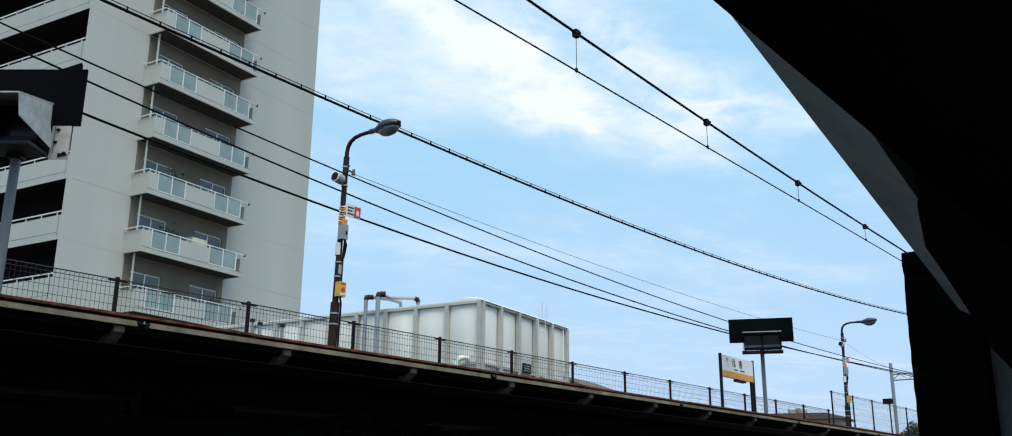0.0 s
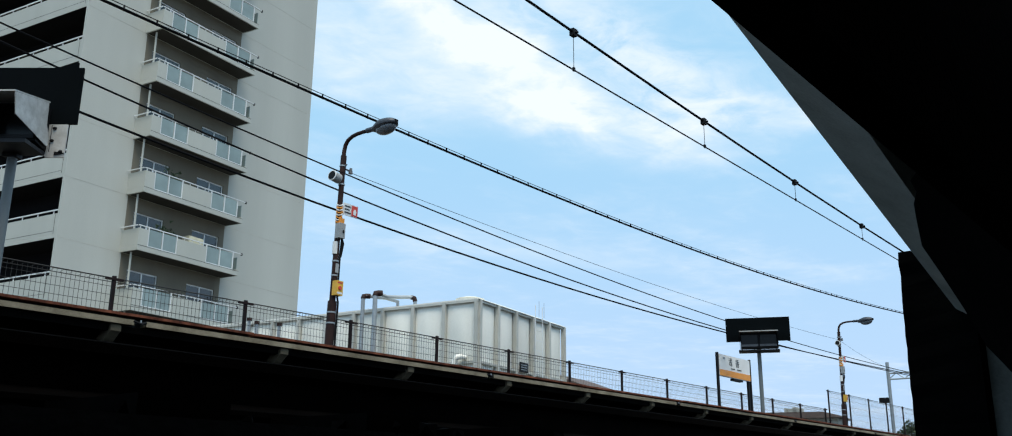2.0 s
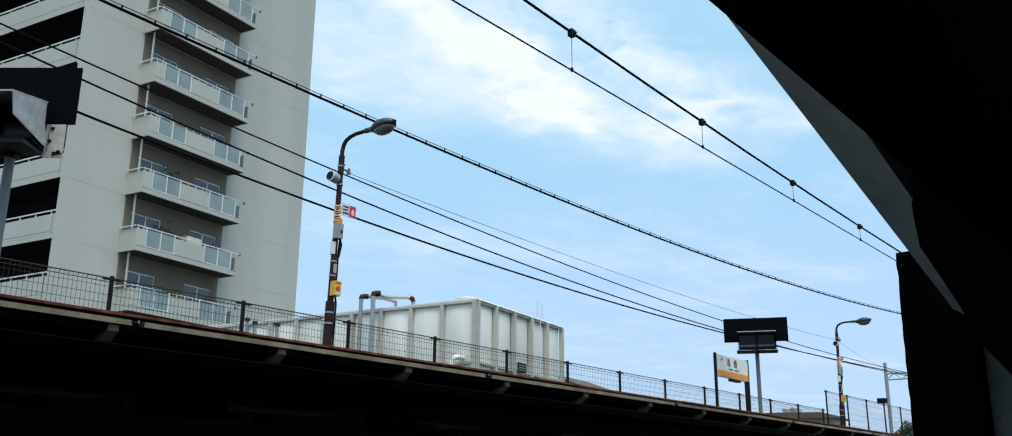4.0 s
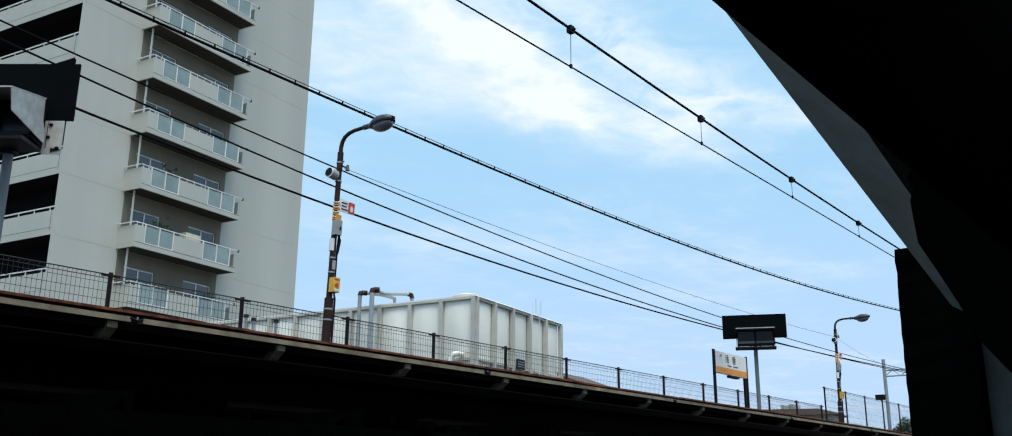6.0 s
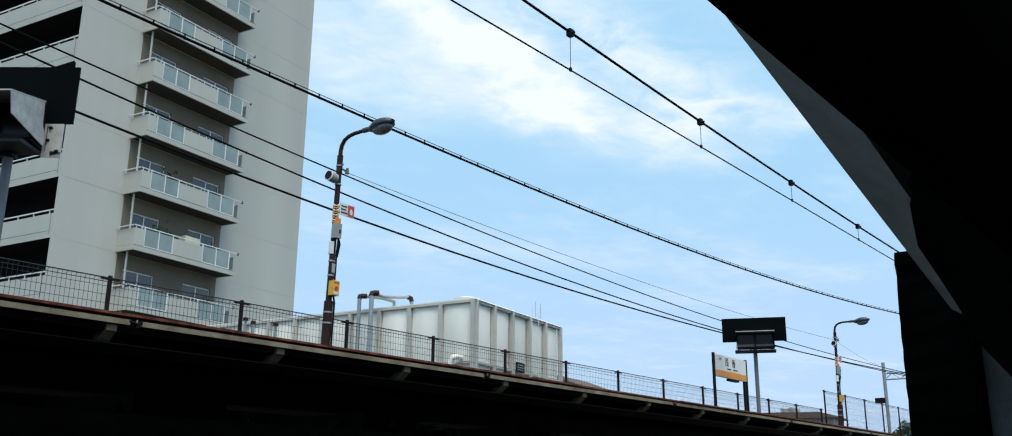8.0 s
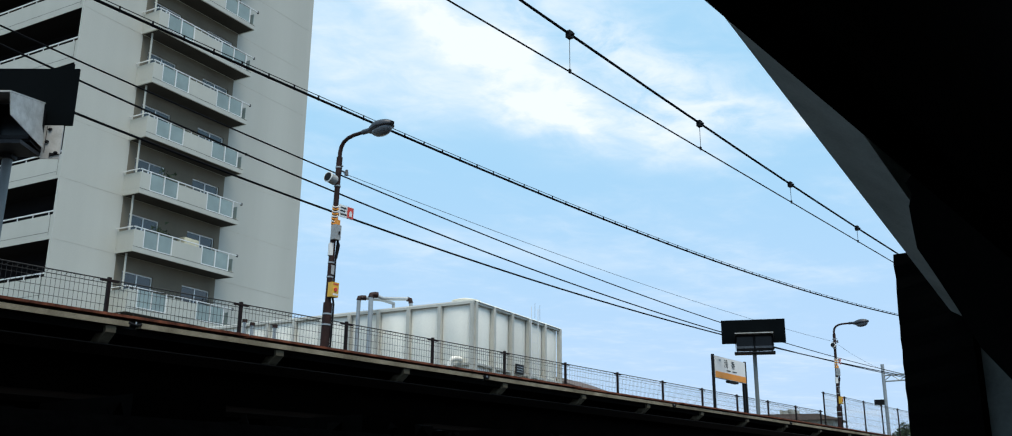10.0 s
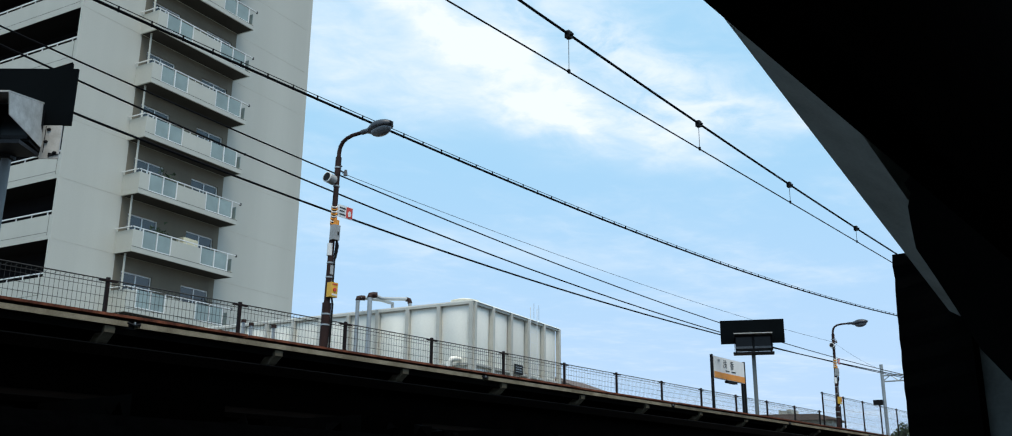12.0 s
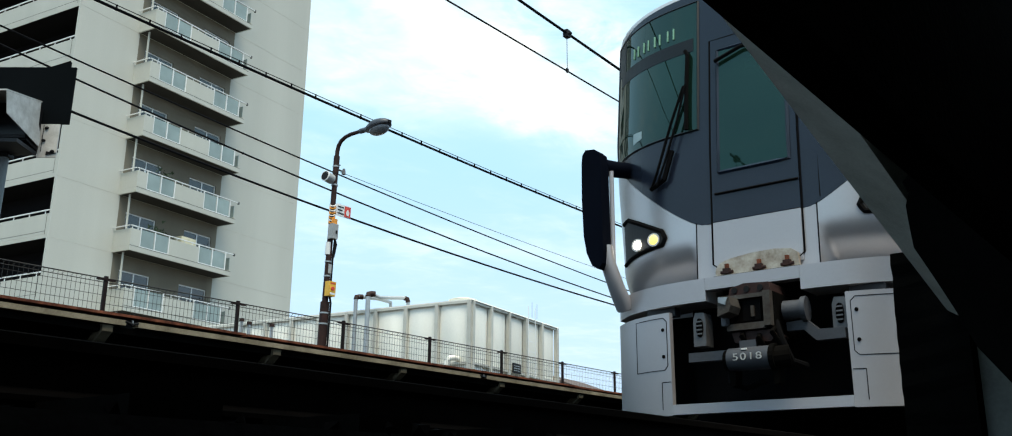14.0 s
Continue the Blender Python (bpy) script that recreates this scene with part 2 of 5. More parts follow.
# ---------------------------------------------------------------- mesh helpers
def part(name, bm, material, parent=None, label="", smooth=False, bevel=0.0):
    if bevel:
        bmesh.ops.bevel(bm, geom=[e for e in bm.edges if len(e.link_faces) == 2 and e.calc_face_angle(0) > 0.6],
                        offset=bevel, segments=1, affect="EDGES", clamp_overlap=True)
    bmesh.ops.recalc_face_normals(bm, faces=bm.faces[:])
    me = bpy.data.meshes.new(name)
    bm.to_mesh(me)
    bm.free()
    if smooth:
        for p in me.polygons:
            p.use_smooth = True
        me.set_sharp_from_angle(angle=radians(42))
    me.materials.append(material)
    ob = new(name, me)
    if parent:
        ob.parent = parent
    if label:
        ob["label"] = label
    return ob


def thing(name, label, category, m=None, group="", kind=""):
    ob = new(name)
    ob.empty_display_size = 0.2
    ob.matrix_basis = m if m else Matrix()
    return tagged(ob, label, category, group, kind)


def box(x0, x1, y0, y1, z0, z1, bm=None):
    bm = bm or bmesh.new()
    v = [bm.verts.new(c) for c in ((x0, y0, z0), (x1, y0, z0), (x1, y1, z0), (x0, y1, z0), (x0, y0, z1), (x1, y0, z1), (x1, y1, z1), (x0, y1, z1))]
    for f in ((0, 3, 2, 1), (4, 5, 6, 7), (0, 1, 5, 4), (1, 2, 6, 5), (2, 3, 7, 6), (3, 0, 4, 7)):
        bm.faces.new([v[i] for i in f])
    return bm


def prism(outline, d0, d1, axis="y", bm=None):
    """A flat outline (two coordinates) drawn out along an axis from d0 to d1."""
    bm = bm or bmesh.new()

    def place(a, b, d):
        return {"x": (d, a, b), "y": (a, d, b), "z": (a, b, d)}[axis]
    lo = [bm.verts.new(place(a, b, d0)) for a, b in outline]
    hi = [bm.verts.new(place(a, b, d1)) for a, b in outline]
    bm.faces.new(lo), bm.faces.new(hi[::-1])
    for i in range(len(lo)):
        j = (i + 1) % len(lo)
        bm.faces.new((lo[i], lo[j], hi[j], hi[i]))
    return bm


def tube(pts, r, seg=8, bm=None, r1=None):
    """A round bar along points, with closed ends."""
    bm = bm or bmesh.new()
    pts = [Vector(p) for p in pts]
    rings, side = [], None
    for i, p in enumerate(pts):
        d = (pts[min(i + 1, len(pts) - 1)] - pts[max(i - 1, 0)]).normalized()
        if side is None:
            side = d.cross(Vector((0, 0, 1)) if abs(d.z) < 0.9 else Vector((1, 0, 0)))
        side = (side - d * side.dot(d)).normalized()
        up = side.cross(d)
        rr = r if r1 is None else r + (r1 - r) * i / (len(pts) - 1)
        rings.append([bm.verts.new(p + (side * math.cos(a) + up * math.sin(a)) * rr) for a in (2 * math.pi * k / seg for k in range(seg))])
    for a, b in zip(rings, rings[1:]):
        for k in range(seg):
            bm.faces.new((a[k], a[(k + 1) % seg], b[(k + 1) % seg], b[k]))
    bm.faces.new(rings[0][::-1]), bm.faces.new(rings[-1])
    return bm


def ellipsoid(c, r, bm=None, seg=16, rings=10, m=None):
    bm = bm or bmesh.new()
    bmesh.ops.create_uvsphere(bm, u_segments=seg, v_segments=rings, radius=1,
                              matrix=Matrix.Translation(c) @ (m or Matrix()) @ Matrix.Diagonal((*r, 1)))
    return bm


def writing(name, text, size, material, parent, m, label=""):
    cu = bpy.data.curves.new(name, "FONT")
    cu.body, cu.size, cu.extrude, cu.align_x, cu.align_y = text, size, 0.002, "CENTER", "CENTER"
    tmp = new(name, cu)
    bpy.context.view_layer.update()
    me = bpy.data.meshes.new_from_object(tmp.evaluated_get(bpy.context.evaluated_depsgraph_get()))
    bpy.data.objects.remove(tmp)
    me.materials.clear()
    me.materials.append(material)
    ob = new(name, me)
    ob.parent, ob.matrix_basis = parent, m
    if label:
        ob["label"] = label
    return ob


# ---------------------------------------------------------------- ground and tracks
def build_ground():
    bm = bmesh.new()
    xs = [-2500, -900, -300, -90, -40, -14, -8.9, -1.2, 0, 8, 40, 300, 2500]
    ys = [-2500, -300, -40, -8, 0, 8, 20, 60, 300, 900, 2500]
    grid = [[bm.verts.new((x, y, -0.95)) for y in ys] for x in xs]
    for i in range(len(xs) - 1):
        for j in range(len(ys) - 1):
            bm.faces.new((grid[i][j], grid[i + 1][j], grid[i + 1][j + 1], grid[i][j + 1]))
    tagged(part("ground", bm, M_GROUND), "bare earth ground beside the railway", "ground", kind="structure")
    bm = bmesh.new()
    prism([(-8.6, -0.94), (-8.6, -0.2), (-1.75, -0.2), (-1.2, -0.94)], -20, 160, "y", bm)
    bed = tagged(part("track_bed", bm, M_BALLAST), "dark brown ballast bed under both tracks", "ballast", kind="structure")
    rnd = random.Random(3)
    bm = bmesh.new()
    for i in range(1500):
        x, y = rnd.uniform(-4.4, -1.7), rnd.uniform(1.0, 12)
        s = rnd.uniform(0.02, 0.04)
        m = Matrix.Translation((x, y, -0.19)) @ Euler((rnd.random() * 3, rnd.random() * 3, 0)).to_matrix().to_4x4() @ Matrix.Diagonal((s, s * 0.8, s * 0.7, 1))
        v = [bm.verts.new(m @ Vector(c)) for c in ((1, 0, 0), (-1, 0, 0), (0, 1, 0), (0, -1, 0), (0, 0, 1), (0, 0, -1))]
        for a in (0, 1):
            for b in (2, 3):
                for c in (4, 5):
                    bm.faces.new((v[a], v[b], v[c]))
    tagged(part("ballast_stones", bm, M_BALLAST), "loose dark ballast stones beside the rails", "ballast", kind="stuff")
    for cx in (-2.77, -6.6):
        track = thing("railway_track", "rusty railway track on wooden sleepers in ballast", "track", pose(cx, 0, 0), "tracks")
        for s in (-1, 1):
            x = s * 0.565
            out = [(x - 0.06, -0.153), (x + 0.06, -0.153), (x + 0.06, -0.14), (x + 0.01, -0.12), (x + 0.01, -0.04), (x + 0.032, -0.03),
                   (x + 0.032, -0.004), (x + 0.026, 0), (x - 0.026, 0), (x - 0.032, -0.004), (x - 0.032, -0.03), (x - 0.01, -0.04), (x - 0.01, -0.12), (x - 0.06, -0.14)]
            part("rail", prism(out, -18, 150), M_RAIL, track)
        first = part("sleeper", box(-1.0, 1.0, -0.11, 0.11, -0.28, -0.155, None), M_SHADESTEEL, track)
        first.location = (0, -10, 0)
        for i in range(1, 110):
            o = new("sleeper", first.data)
            o.parent, o.location = track, (0, -10 + i * 0.62, 0)


# ---------------------------------------------------------------- far platform
PX, PZ = -8.05, 1.19          # far platform: edge and top


def build_far_platform():
    plat = thing("platform", "platform slab with a rusty edge on steel brackets", "platform", pose(PX, 0, 0), kind="structure")
    part("platform_slab", box(-3.6, -0.10, -12, 60, PZ - 0.16, PZ - 0.004), M_ASPHALT, plat)
    rnd = random.Random(5)
    y = -12.0
    while y < 60:                                   # rusty nosing strips, not quite in line
        n = y + 3.0
        dz = rnd.uniform(-0.006, 0.006)
        part("edge_strip", box(-0.12, 0.012 + rnd.uniform(-0.01, 0.01), y, n - 0.02, PZ - 0.024 + dz, PZ + dz), M_RUST, plat, "rusty steel nosing strip", bevel=0.006)
        y = n
    for k in range(-3, 11):                         # beam lengths with a dark gap between them
        a = 4.78 + k * 5.05
        part("edge_beam", box(-0.10, 0.004, a, a + 4.93, PZ - 0.098, PZ - 0.05), M_OLIVE, plat, "weathered olive brown edge beam", bevel=0.004)
        part("gap_cable", tube([(0.0, a - 0.13, PZ - 0.06), (0.012, a - 0.06, PZ - 0.08), (0.0, a, PZ - 0.06)], 0.011, 6), M_BLACK, plat)
        part("gap_clip", box(0.0, 0.014, a - 0.065, a - 0.055, PZ - 0.085, PZ - 0.045), M_GALV, plat)
    part("lower_flange", box(-0.5, -0.06, -12, 60, PZ - 0.165, PZ - 0.11), M_SHADESTEEL, plat)
    arm = prism([(-0.02, PZ - 0.108), (-0.02, PZ - 0.165), (-0.38, PZ - 0.44), (-0.45, PZ - 0.44), (-0.45, PZ - 0.40), (-0.12, PZ - 0.108)], -0.05, 0.05)
    first = part("bracket", arm, M_BRACKET, plat, "olive brown steel bracket")
    first.location = (0, 4.50 - 1.9 * 4, 0)
    for i in range(1, 30):
        o = new("bracket", first.data)
        o["label"] = "olive brown steel bracket"
        o.parent, o.location = plat, (0, 4.50 + 1.9 * (i - 4), 0)
    # The wall's near-black colour carries the shade under the platform.
    part("platform_wall", box(-3.5, -0.95, -12, 60, -0.9, PZ - 0.17), M_SHADESTEEL, plat, "dark wall under the platform")


FX = -11.2


def wire_panel(length, height, nv, nh):
    bm = bmesh.new()
    for i in range(nv):
        y = length * (i + 0.5) / nv
        tube([(0, y, 0.05), (0, y, height)], 0.0028, 3, bm)
    for k in range(nh):
        z = 0.06 + (height - 0.07) * k / (nh - 1)
        r = 0.008 if k == nh - 1 else 0.003
        tube([(0.008, 0, z), (0.008, length, z)], r, 4, bm)
    for i in range(nv // 2):                        # zigzag that stiffens the top edge
        a, c = length * (2 * i) / (nv // 2 * 2), length * (2 * i + 1) / (nv // 2 * 2)
        tube([(0.012, a, height - 0.055), (0.012, c, height - 0.01)], 0.002, 3, bm)
    tube([(0.008, 0, height - 0.06), (0.008, length, height - 0.06)], 0.005, 4, bm)
    return bm


def build_fence(name, label, x, z0, y0, step, count, height, nv, nh):
    f = thing(name, label, "fence", pose(x, y0, z0))
    post = bmesh.new()
    box(-0.02, 0.02, -0.021, 0.021, 0, height + 0.02, post)
    box(-0.012, 0.028, -0.12, 0.12, height - 0.035, height - 0.008, post)
    box(-0.03, 0.04, -0.045, 0.045, height * 0.42, height * 0.42 + 0.018, post)
    p0 = part("post", post, M_FENCEPOST, f, "dark brown steel post")
    q0 = part("mesh_panel", wire_panel(step, height, nv, nh), M_MESH, f, "thin wire mesh panel")
    for i in range(1, count + 1):
        p = new("post", p0.data)
        p["label"] = "dark brown steel post"
        p.parent, p.location = f, (0, i * step, 0)
        if i < count:
            q = new("mesh_panel", q0.data)
            q["label"] = "thin wire mesh panel"
            q.parent, q.location = f, (0, i * step, 0)


# ---------------------------------------------------------------- platform furniture
def build_lamp(y, x=-10.8, lean=(-0.8, 1.0)):
    t = thing("street_lamp", "rust-brown platform lamp post with a grey cobra head", "lamp", pose(x, y, PZ, *lean), "platform lamps")
    part("lower_pole", tube([(0, 0, 0), (0, 0, 1.17)], 0.068, 14), M_BROWN, t, "thick brown lower pole", smooth=True)
    part("pole", tube([(0, 0, 1.17), (0, 0, 3.38)], 0.048, 14, r1=0.040), M_BROWN, t, "weathered brown pole", smooth=True)
    part("pole_collar", tube([(0, 0, 3.18), (0, 0, 3.46)], 0.047, 14), M_BROWN, t, smooth=True)
    neck = [(0, 0, 3.44), (0.0, 0, 3.54), (0.02, 0, 3.63), (0.07, 0, 3.70), (0.16, 0, 3.745), (0.28, 0, 3.766), (0.50, 0, 3.77), (0.65, 0, 3.77)]
    part("arm", tube(neck, 0.034, 12, r1=0.028), M_BROWN, t, smooth=True)
    tilt = Euler((0, radians(-5), 0)).to_matrix().to_4x4()
    head = ellipsoid((0.85, 0, 3.77), (0.27, 0.145, 0.10), None, 24, 14, tilt)
    for v in head.verts:                              # pinched towards the arm
        k = min(1.0, max(0.0, (v.co.x - 0.55) / 0.30))
        v.co.y *= 0.45 + 0.55 * k
        v.co.z = 3.76 + (v.co.z - 3.76) * (0.5 + 0.5 * k)
    h = part("lamp_head", head, M_LAMPGREY, t, "grey oval lamp head", smooth=True)
    part("lens", ellipsoid((0.90, 0, 3.725), (0.19, 0.115, 0.10), None, 20, 12, tilt), M_LENS, h, "pale glass lens", smooth=True)
    part("lens_rim", ellipsoid((0.89, 0, 3.745), (0.235, 0.14, 0.022), None, 24, 8, tilt), M_LAMPGREY, h, smooth=True)
    part("socket", tube([(0.49, 0, 3.77), (0.65, 0, 3.77)], 0.040, 12), M_LAMPGREY, h, smooth=True)
    part("latch", box(1.07, 1.125, -0.03, 0.03, 3.77, 3.815), M_BLACK, h, bevel=0.006)
    for z in (0.83, 0.99, 1.55, 1.77, 2.98, 3.28):
        part("band", tube([(0, 0, z), (0, 0, z + 0.022)], 0.053 if z > 1.17 else 0.073, 14), M_GALV, t, "grey steel strap")
    # loudspeaker: a drum on a short stalk, its open mouth turned down the platform
    d = Vector((0.02, -0.25, 0.03)).normalized()
    base = Vector((0.0, -0.02, 3.06))
    s = part("loudspeaker", tube([base + d * 0.05, base + d * 0.10, base + d * 0.17, base + d * 0.185], 0.078, 20), M_GREYBOX, t, "round pale grey loudspeaker", smooth=True)
    part("speaker_stalk", tube([base, base + d * 0.06], 0.03, 8), M_GREYBOX, s)
    part("speaker_rim", tube([base + d * 0.185, base + d * 0.20], 0.084, 20), M_WHITE, s)
    part("speaker_mouth", tube([base + d * 0.20, base + d * 0.206], 0.068, 20), M_BLACK, s)
    # little flag sign
    sg = part("flag_sign", box(0.03, 0.045, 0.045, 0.33, 2.52, 2.71), M_WHITE, t, "white sign with a red end", bevel=0.004)
    part("red_field", box(0.047, 0.050, 0.20, 0.325, 2.53, 2.70), M_RED, sg)
    part("emblem", prism([(0.24, 2.555), (0.285, 2.555), (0.295, 2.60), (0.275, 2.645), (0.25, 2.645), (0.23, 2.60)], 0.052, 0.055, "x"), M_WHITE, sg)
    for i, w in enumerate((0.13, 0.10, 0.12)):
        part("letter_bar", box(0.047, 0.050, 0.06, 0.06 + w, 2.555 + i * 0.05, 2.575 + i * 0.05), M_INK, sg)
    for i in range(8):                                # slanting stripes wound round the pole
        z = 2.39 + i * 0.038
        part("stripe_tape", tube([(-0.012, 0.012, z - 0.012), (0.012, -0.012, z + 0.022)], 0.050, 14), (M_ORANGE, M_WHITE)[i % 2], t)
    part("tape_patch", box(-0.03, 0.062, -0.03, 0.062, 2.37, 2.45), M_ORANGE, t, "orange tape patch", bevel=0.01)
    b1 = part("control_box", box(0.0, 0.10, -0.055, 0.06, 2.13, 2.36), M_GREYBOX, t, "small grey box", bevel=0.008)
    part("box_latch", box(0.101, 0.108, 0.01, 0.035, 2.21, 2.26), M_BLACK, b1)
    part("cable_loop", tube([(0.06, 0.04, 2.13), (0.075, 0.06, 2.05), (0.05, 0.065, 1.95), (0.045, 0.05, 1.85)], 0.018, 6), M_BLACK, t, smooth=True)
    part("paper_sleeve", tube([(-0.008, -0.01, 1.89), (-0.008, -0.01, 2.08)], 0.050, 14), M_WHITE, t, "pale paper sleeve")
    part("pole_label", box(0.046, 0.050, -0.03, 0.03, 1.60, 1.74), M_GREYBOX, t)
    y1 = part("call_box", box(0.03, 0.13, -0.05, 0.075, 1.25, 1.47), M_YELLOW, t, "yellow emergency call box", bevel=0.01)
    part("button", tube([(0.13, 0.012, 1.36), (0.142, 0.012, 1.36)], 0.03, 12), M_RED, y1)
    part("notice_bar", box(0.131, 0.133, -0.035, 0.06, 1.43, 1.45), M_RED, y1)
    part("notice_bar", box(0.131, 0.133, -0.035, 0.06, 1.27, 1.30), M_WHITE, y1)
    part("conduit", tube([(0.07, 0.05, 0.05), (0.07, 0.05, 1.15), (0.045, 0.045, 1.25), (0.04, 0.045, 1.9), (0.06, 0.04, 2.13)], 0.016, 6), M_BLACK, t)
    part("conduit", tube([(-0.05, 0.02, 1.15), (-0.045, 0.02, 2.0), (-0.04, 0.02, 2.9)], 0.010, 6), M_BLACK, t)
    ins = bmesh.new()
    tube([(0, 0, 3.26), (0.05, 0.15, 3.23)], 0.014, 6, ins)
    tube([(0.05, 0.12, 3.19), (0.05, 0.12, 3.28)], 0.034, 10, ins, r1=0.02)
    tube([(-0.07, 0, 3.30), (0.09, 0, 3.30)], 0.012, 6, ins)
    part("wire_bracket", ins, M_JUMP, t)
    return t


def build_monitor(x, y, turn):
    hood, ahead = 0.43, 0.36
    t = thing("platform_monitor", "twin platform monitor under a black hood board on a pole", "monitor", pose(x, y, PZ, 0, 0, turn), "platform monitors")
    part("pole", tube([(0, 0.05, 0), (0, 0.05, 1.95)], 0.047, 14), M_POLE, t, "grey steel pole", smooth=True)
    part("back_board", box(-0.73, 0.73, 0.10, 0.125, 1.89, 2.45), M_NAVY, t, "large dark board", bevel=0.004)
    cs = part("monitor_case", box(-0.40, hood, -0.16, 0.09, 1.70, 2.05), M_BLACK, t, "black twin monitor case", bevel=0.02)
    part("white_visor", box(-0.42, hood + 0.02, -ahead, 0.06, 2.055, 2.075), M_VISOR, cs, "off-white sun visor", bevel=0.008)
    for s in (-0.42, hood + 0.005):
        part("visor_cheek", prism([(-ahead, 2.053), (0.01 - ahead, 1.94), (-0.10, 1.70), (0.09, 1.66), (0.09, 2.053)], s, s + 0.007, "x"), M_BLACK, cs)
    for s in (-0.20, hood - 0.21):
        part("screen", box(s - 0.18, s + 0.18, -0.168, -0.162, 1.74, 2.0), M_SCREEN, cs, "dark glass screen")
        part("screen_rim", box(s - 0.19, s + 0.19, -0.175, -0.169, 1.735, 1.785), M_JUMP, cs, bevel=0.005)
    for z in (1.74, 1.84):
        part("side_bolt", ellipsoid((hood + 0.016, 0.02, z), (0.012, 0.018, 0.018), None, 8, 6), M_UNDER, cs)
    part("tray", box(-0.45, 0.47, -0.20, 0.12, 1.615, 1.655), M_BLACK, t, bevel=0.012)
    for s in (-0.38, -0.1, 0.12, 0.40):
        part("tray_strut", box(s - 0.012, s + 0.012, -0.03, 0.0, 1.67, 1.71), M_BLACK, t)


def build_near_monitor():
    t = thing("platform_monitor", "twin platform monitor in an off-white visor under a black board", "monitor", pose(-9.3, 3.86, PZ, 0, 0, 38), "platform monitors")
    part("pole", tube([(0.02, 0.05, 0), (0.02, 0.05, 1.61)], 0.047, 14), M_POLE, t, "grey steel pole", smooth=True)
    part("back_board", box(-0.73, 0.58, 0.10, 0.125, 1.953, 2.562), M_NAVY, t, "large dark board", bevel=0.004)
    part("rear_board", prism([(-0.4, 2.1), (-0.4, 2.40), (0.505, 2.634), (0.515, 2.1)], 0.13, 0.15), M_NAVY, t, "dark board behind", bevel=0.003)
    cs = part("monitor_case", prism([(-0.14, 1.69), (0.09, 1.66), (0.09, 2.10), (-0.10, 2.09)], -0.42, 0.315, "x"), M_BLACK, t, "black twin monitor case", bevel=0.015)
    part("white_visor", prism([(-0.65, 1.985), (0.0, 2.137), (0.0, 2.15), (-0.65, 2.0)], -0.44, 0.342, "x"), M_VISOR, cs, "off-white sun visor", bevel=0.003)
    for s in (-0.44, 0.335):
        part("visor_cheek", prism([(-0.648, 1.982), (-0.02, 2.130), (-0.006, 1.906), (0.06, 1.80), (0.06, 1.70), (0.014, 1.700), (-0.586, 1.785)], s, s + 0.007, "x"), M_VISOR, cs, "off-white visor side")
    for s in (-0.24, 0.13):
        part("screen", box(s - 0.165, s + 0.165, -0.152, -0.142, 1.74, 2.03), M_SCREEN, cs, "dark glass screen", bevel=0.003)
        part("screen_rim", box(s - 0.175, s + 0.175, -0.160, -0.153, 1.71, 1.745), M_UNDER, cs, bevel=0.003)
    part("divider", box(-0.065, -0.045, -0.30, -0.153, 1.74, 2.03), M_BLACK, cs)
    part("tray", box(-0.45, 0.31, -0.30, 0.09, 1.615, 1.652), M_UNDER, t, "dark grey tray", bevel=0.008)
    part("tray_hanger", box(-0.05, 0.09, -0.02, 0.10, 1.575, 1.613), M_BLACK, t, bevel=0.006)
    sp = part("side_panel", box(0.308, 0.50, 0.098, 0.112, 1.60, 1.948), M_VISOR, t, "off-white side panel", bevel=0.003)
    part("panel_edge", box(0.340, 0.346, 0.094, 0.0975, 1.66, 1.94), M_UNDER, sp)
    for x, z in ((0.375, 1.905), (0.36, 1.775), (0.46, 1.66)):
        part("side_bolt", ellipsoid((x, 0.09, z), (0.022, 0.014, 0.016), None, 10, 6), M_BLACK, sp)
    part("hook", prism([(0.40, 1.66), (0.50, 1.645), (0.40, 1.62)], 0.088, 0.0975), M_BLACK, sp)


def build_name_sign():
    x, y0, y1 = -10.3, 20.95, 22.72
    t = thing("station_sign", "white station name sign with an orange band", "sign", pose(x, y0, PZ))
    L = y1 - y0
    for y in (0.0, L - 0.13, L):
        part("post", box(-0.028, 0.028, y - 0.028, y + 0.028, 0, 1.69 if y != L - 0.13 else 1.2), M_BLACK, t, "black steel post")
    bd = part("board", box(-0.03, 0.03, 0.05, L - 0.05, 1.14, 1.66), M_WHITE, t, "white name board", bevel=0.005)
    part("orange_band", box(0.033, 0.037, 0.05, L - 0.05, 1.15, 1.295), M_ORANGE, bd, "orange stripe")
    part("lower_tray", box(-0.05, 0.05, 0.75, 1.25, 1.08, 1.135), M_BLACK, t)
    m = Matrix.Translation((0.034, L * 0.47, 1.50)) @ Euler((radians(90), 0, radians(90))).to_matrix().to_4x4()
    for dy, sign in ((-0.19, "\u6d45"), (0.19, "\u9999")):
        writing("kanji", sign, 0.21, M_INK, bd, Matrix.Translation((0, dy, 0)) @ m, "black letter of the station name")
    for k, (a, w) in enumerate(((0.66, 0.2), (0.98, 0.24))):
        part("letter_bar", box(0.033, 0.037, a, a + w, 1.345, 1.37), M_INK, bd)
    part("emblem", box(0.033, 0.037, 0.26, 0.36, 1.55, 1.60), M_GALV, bd)


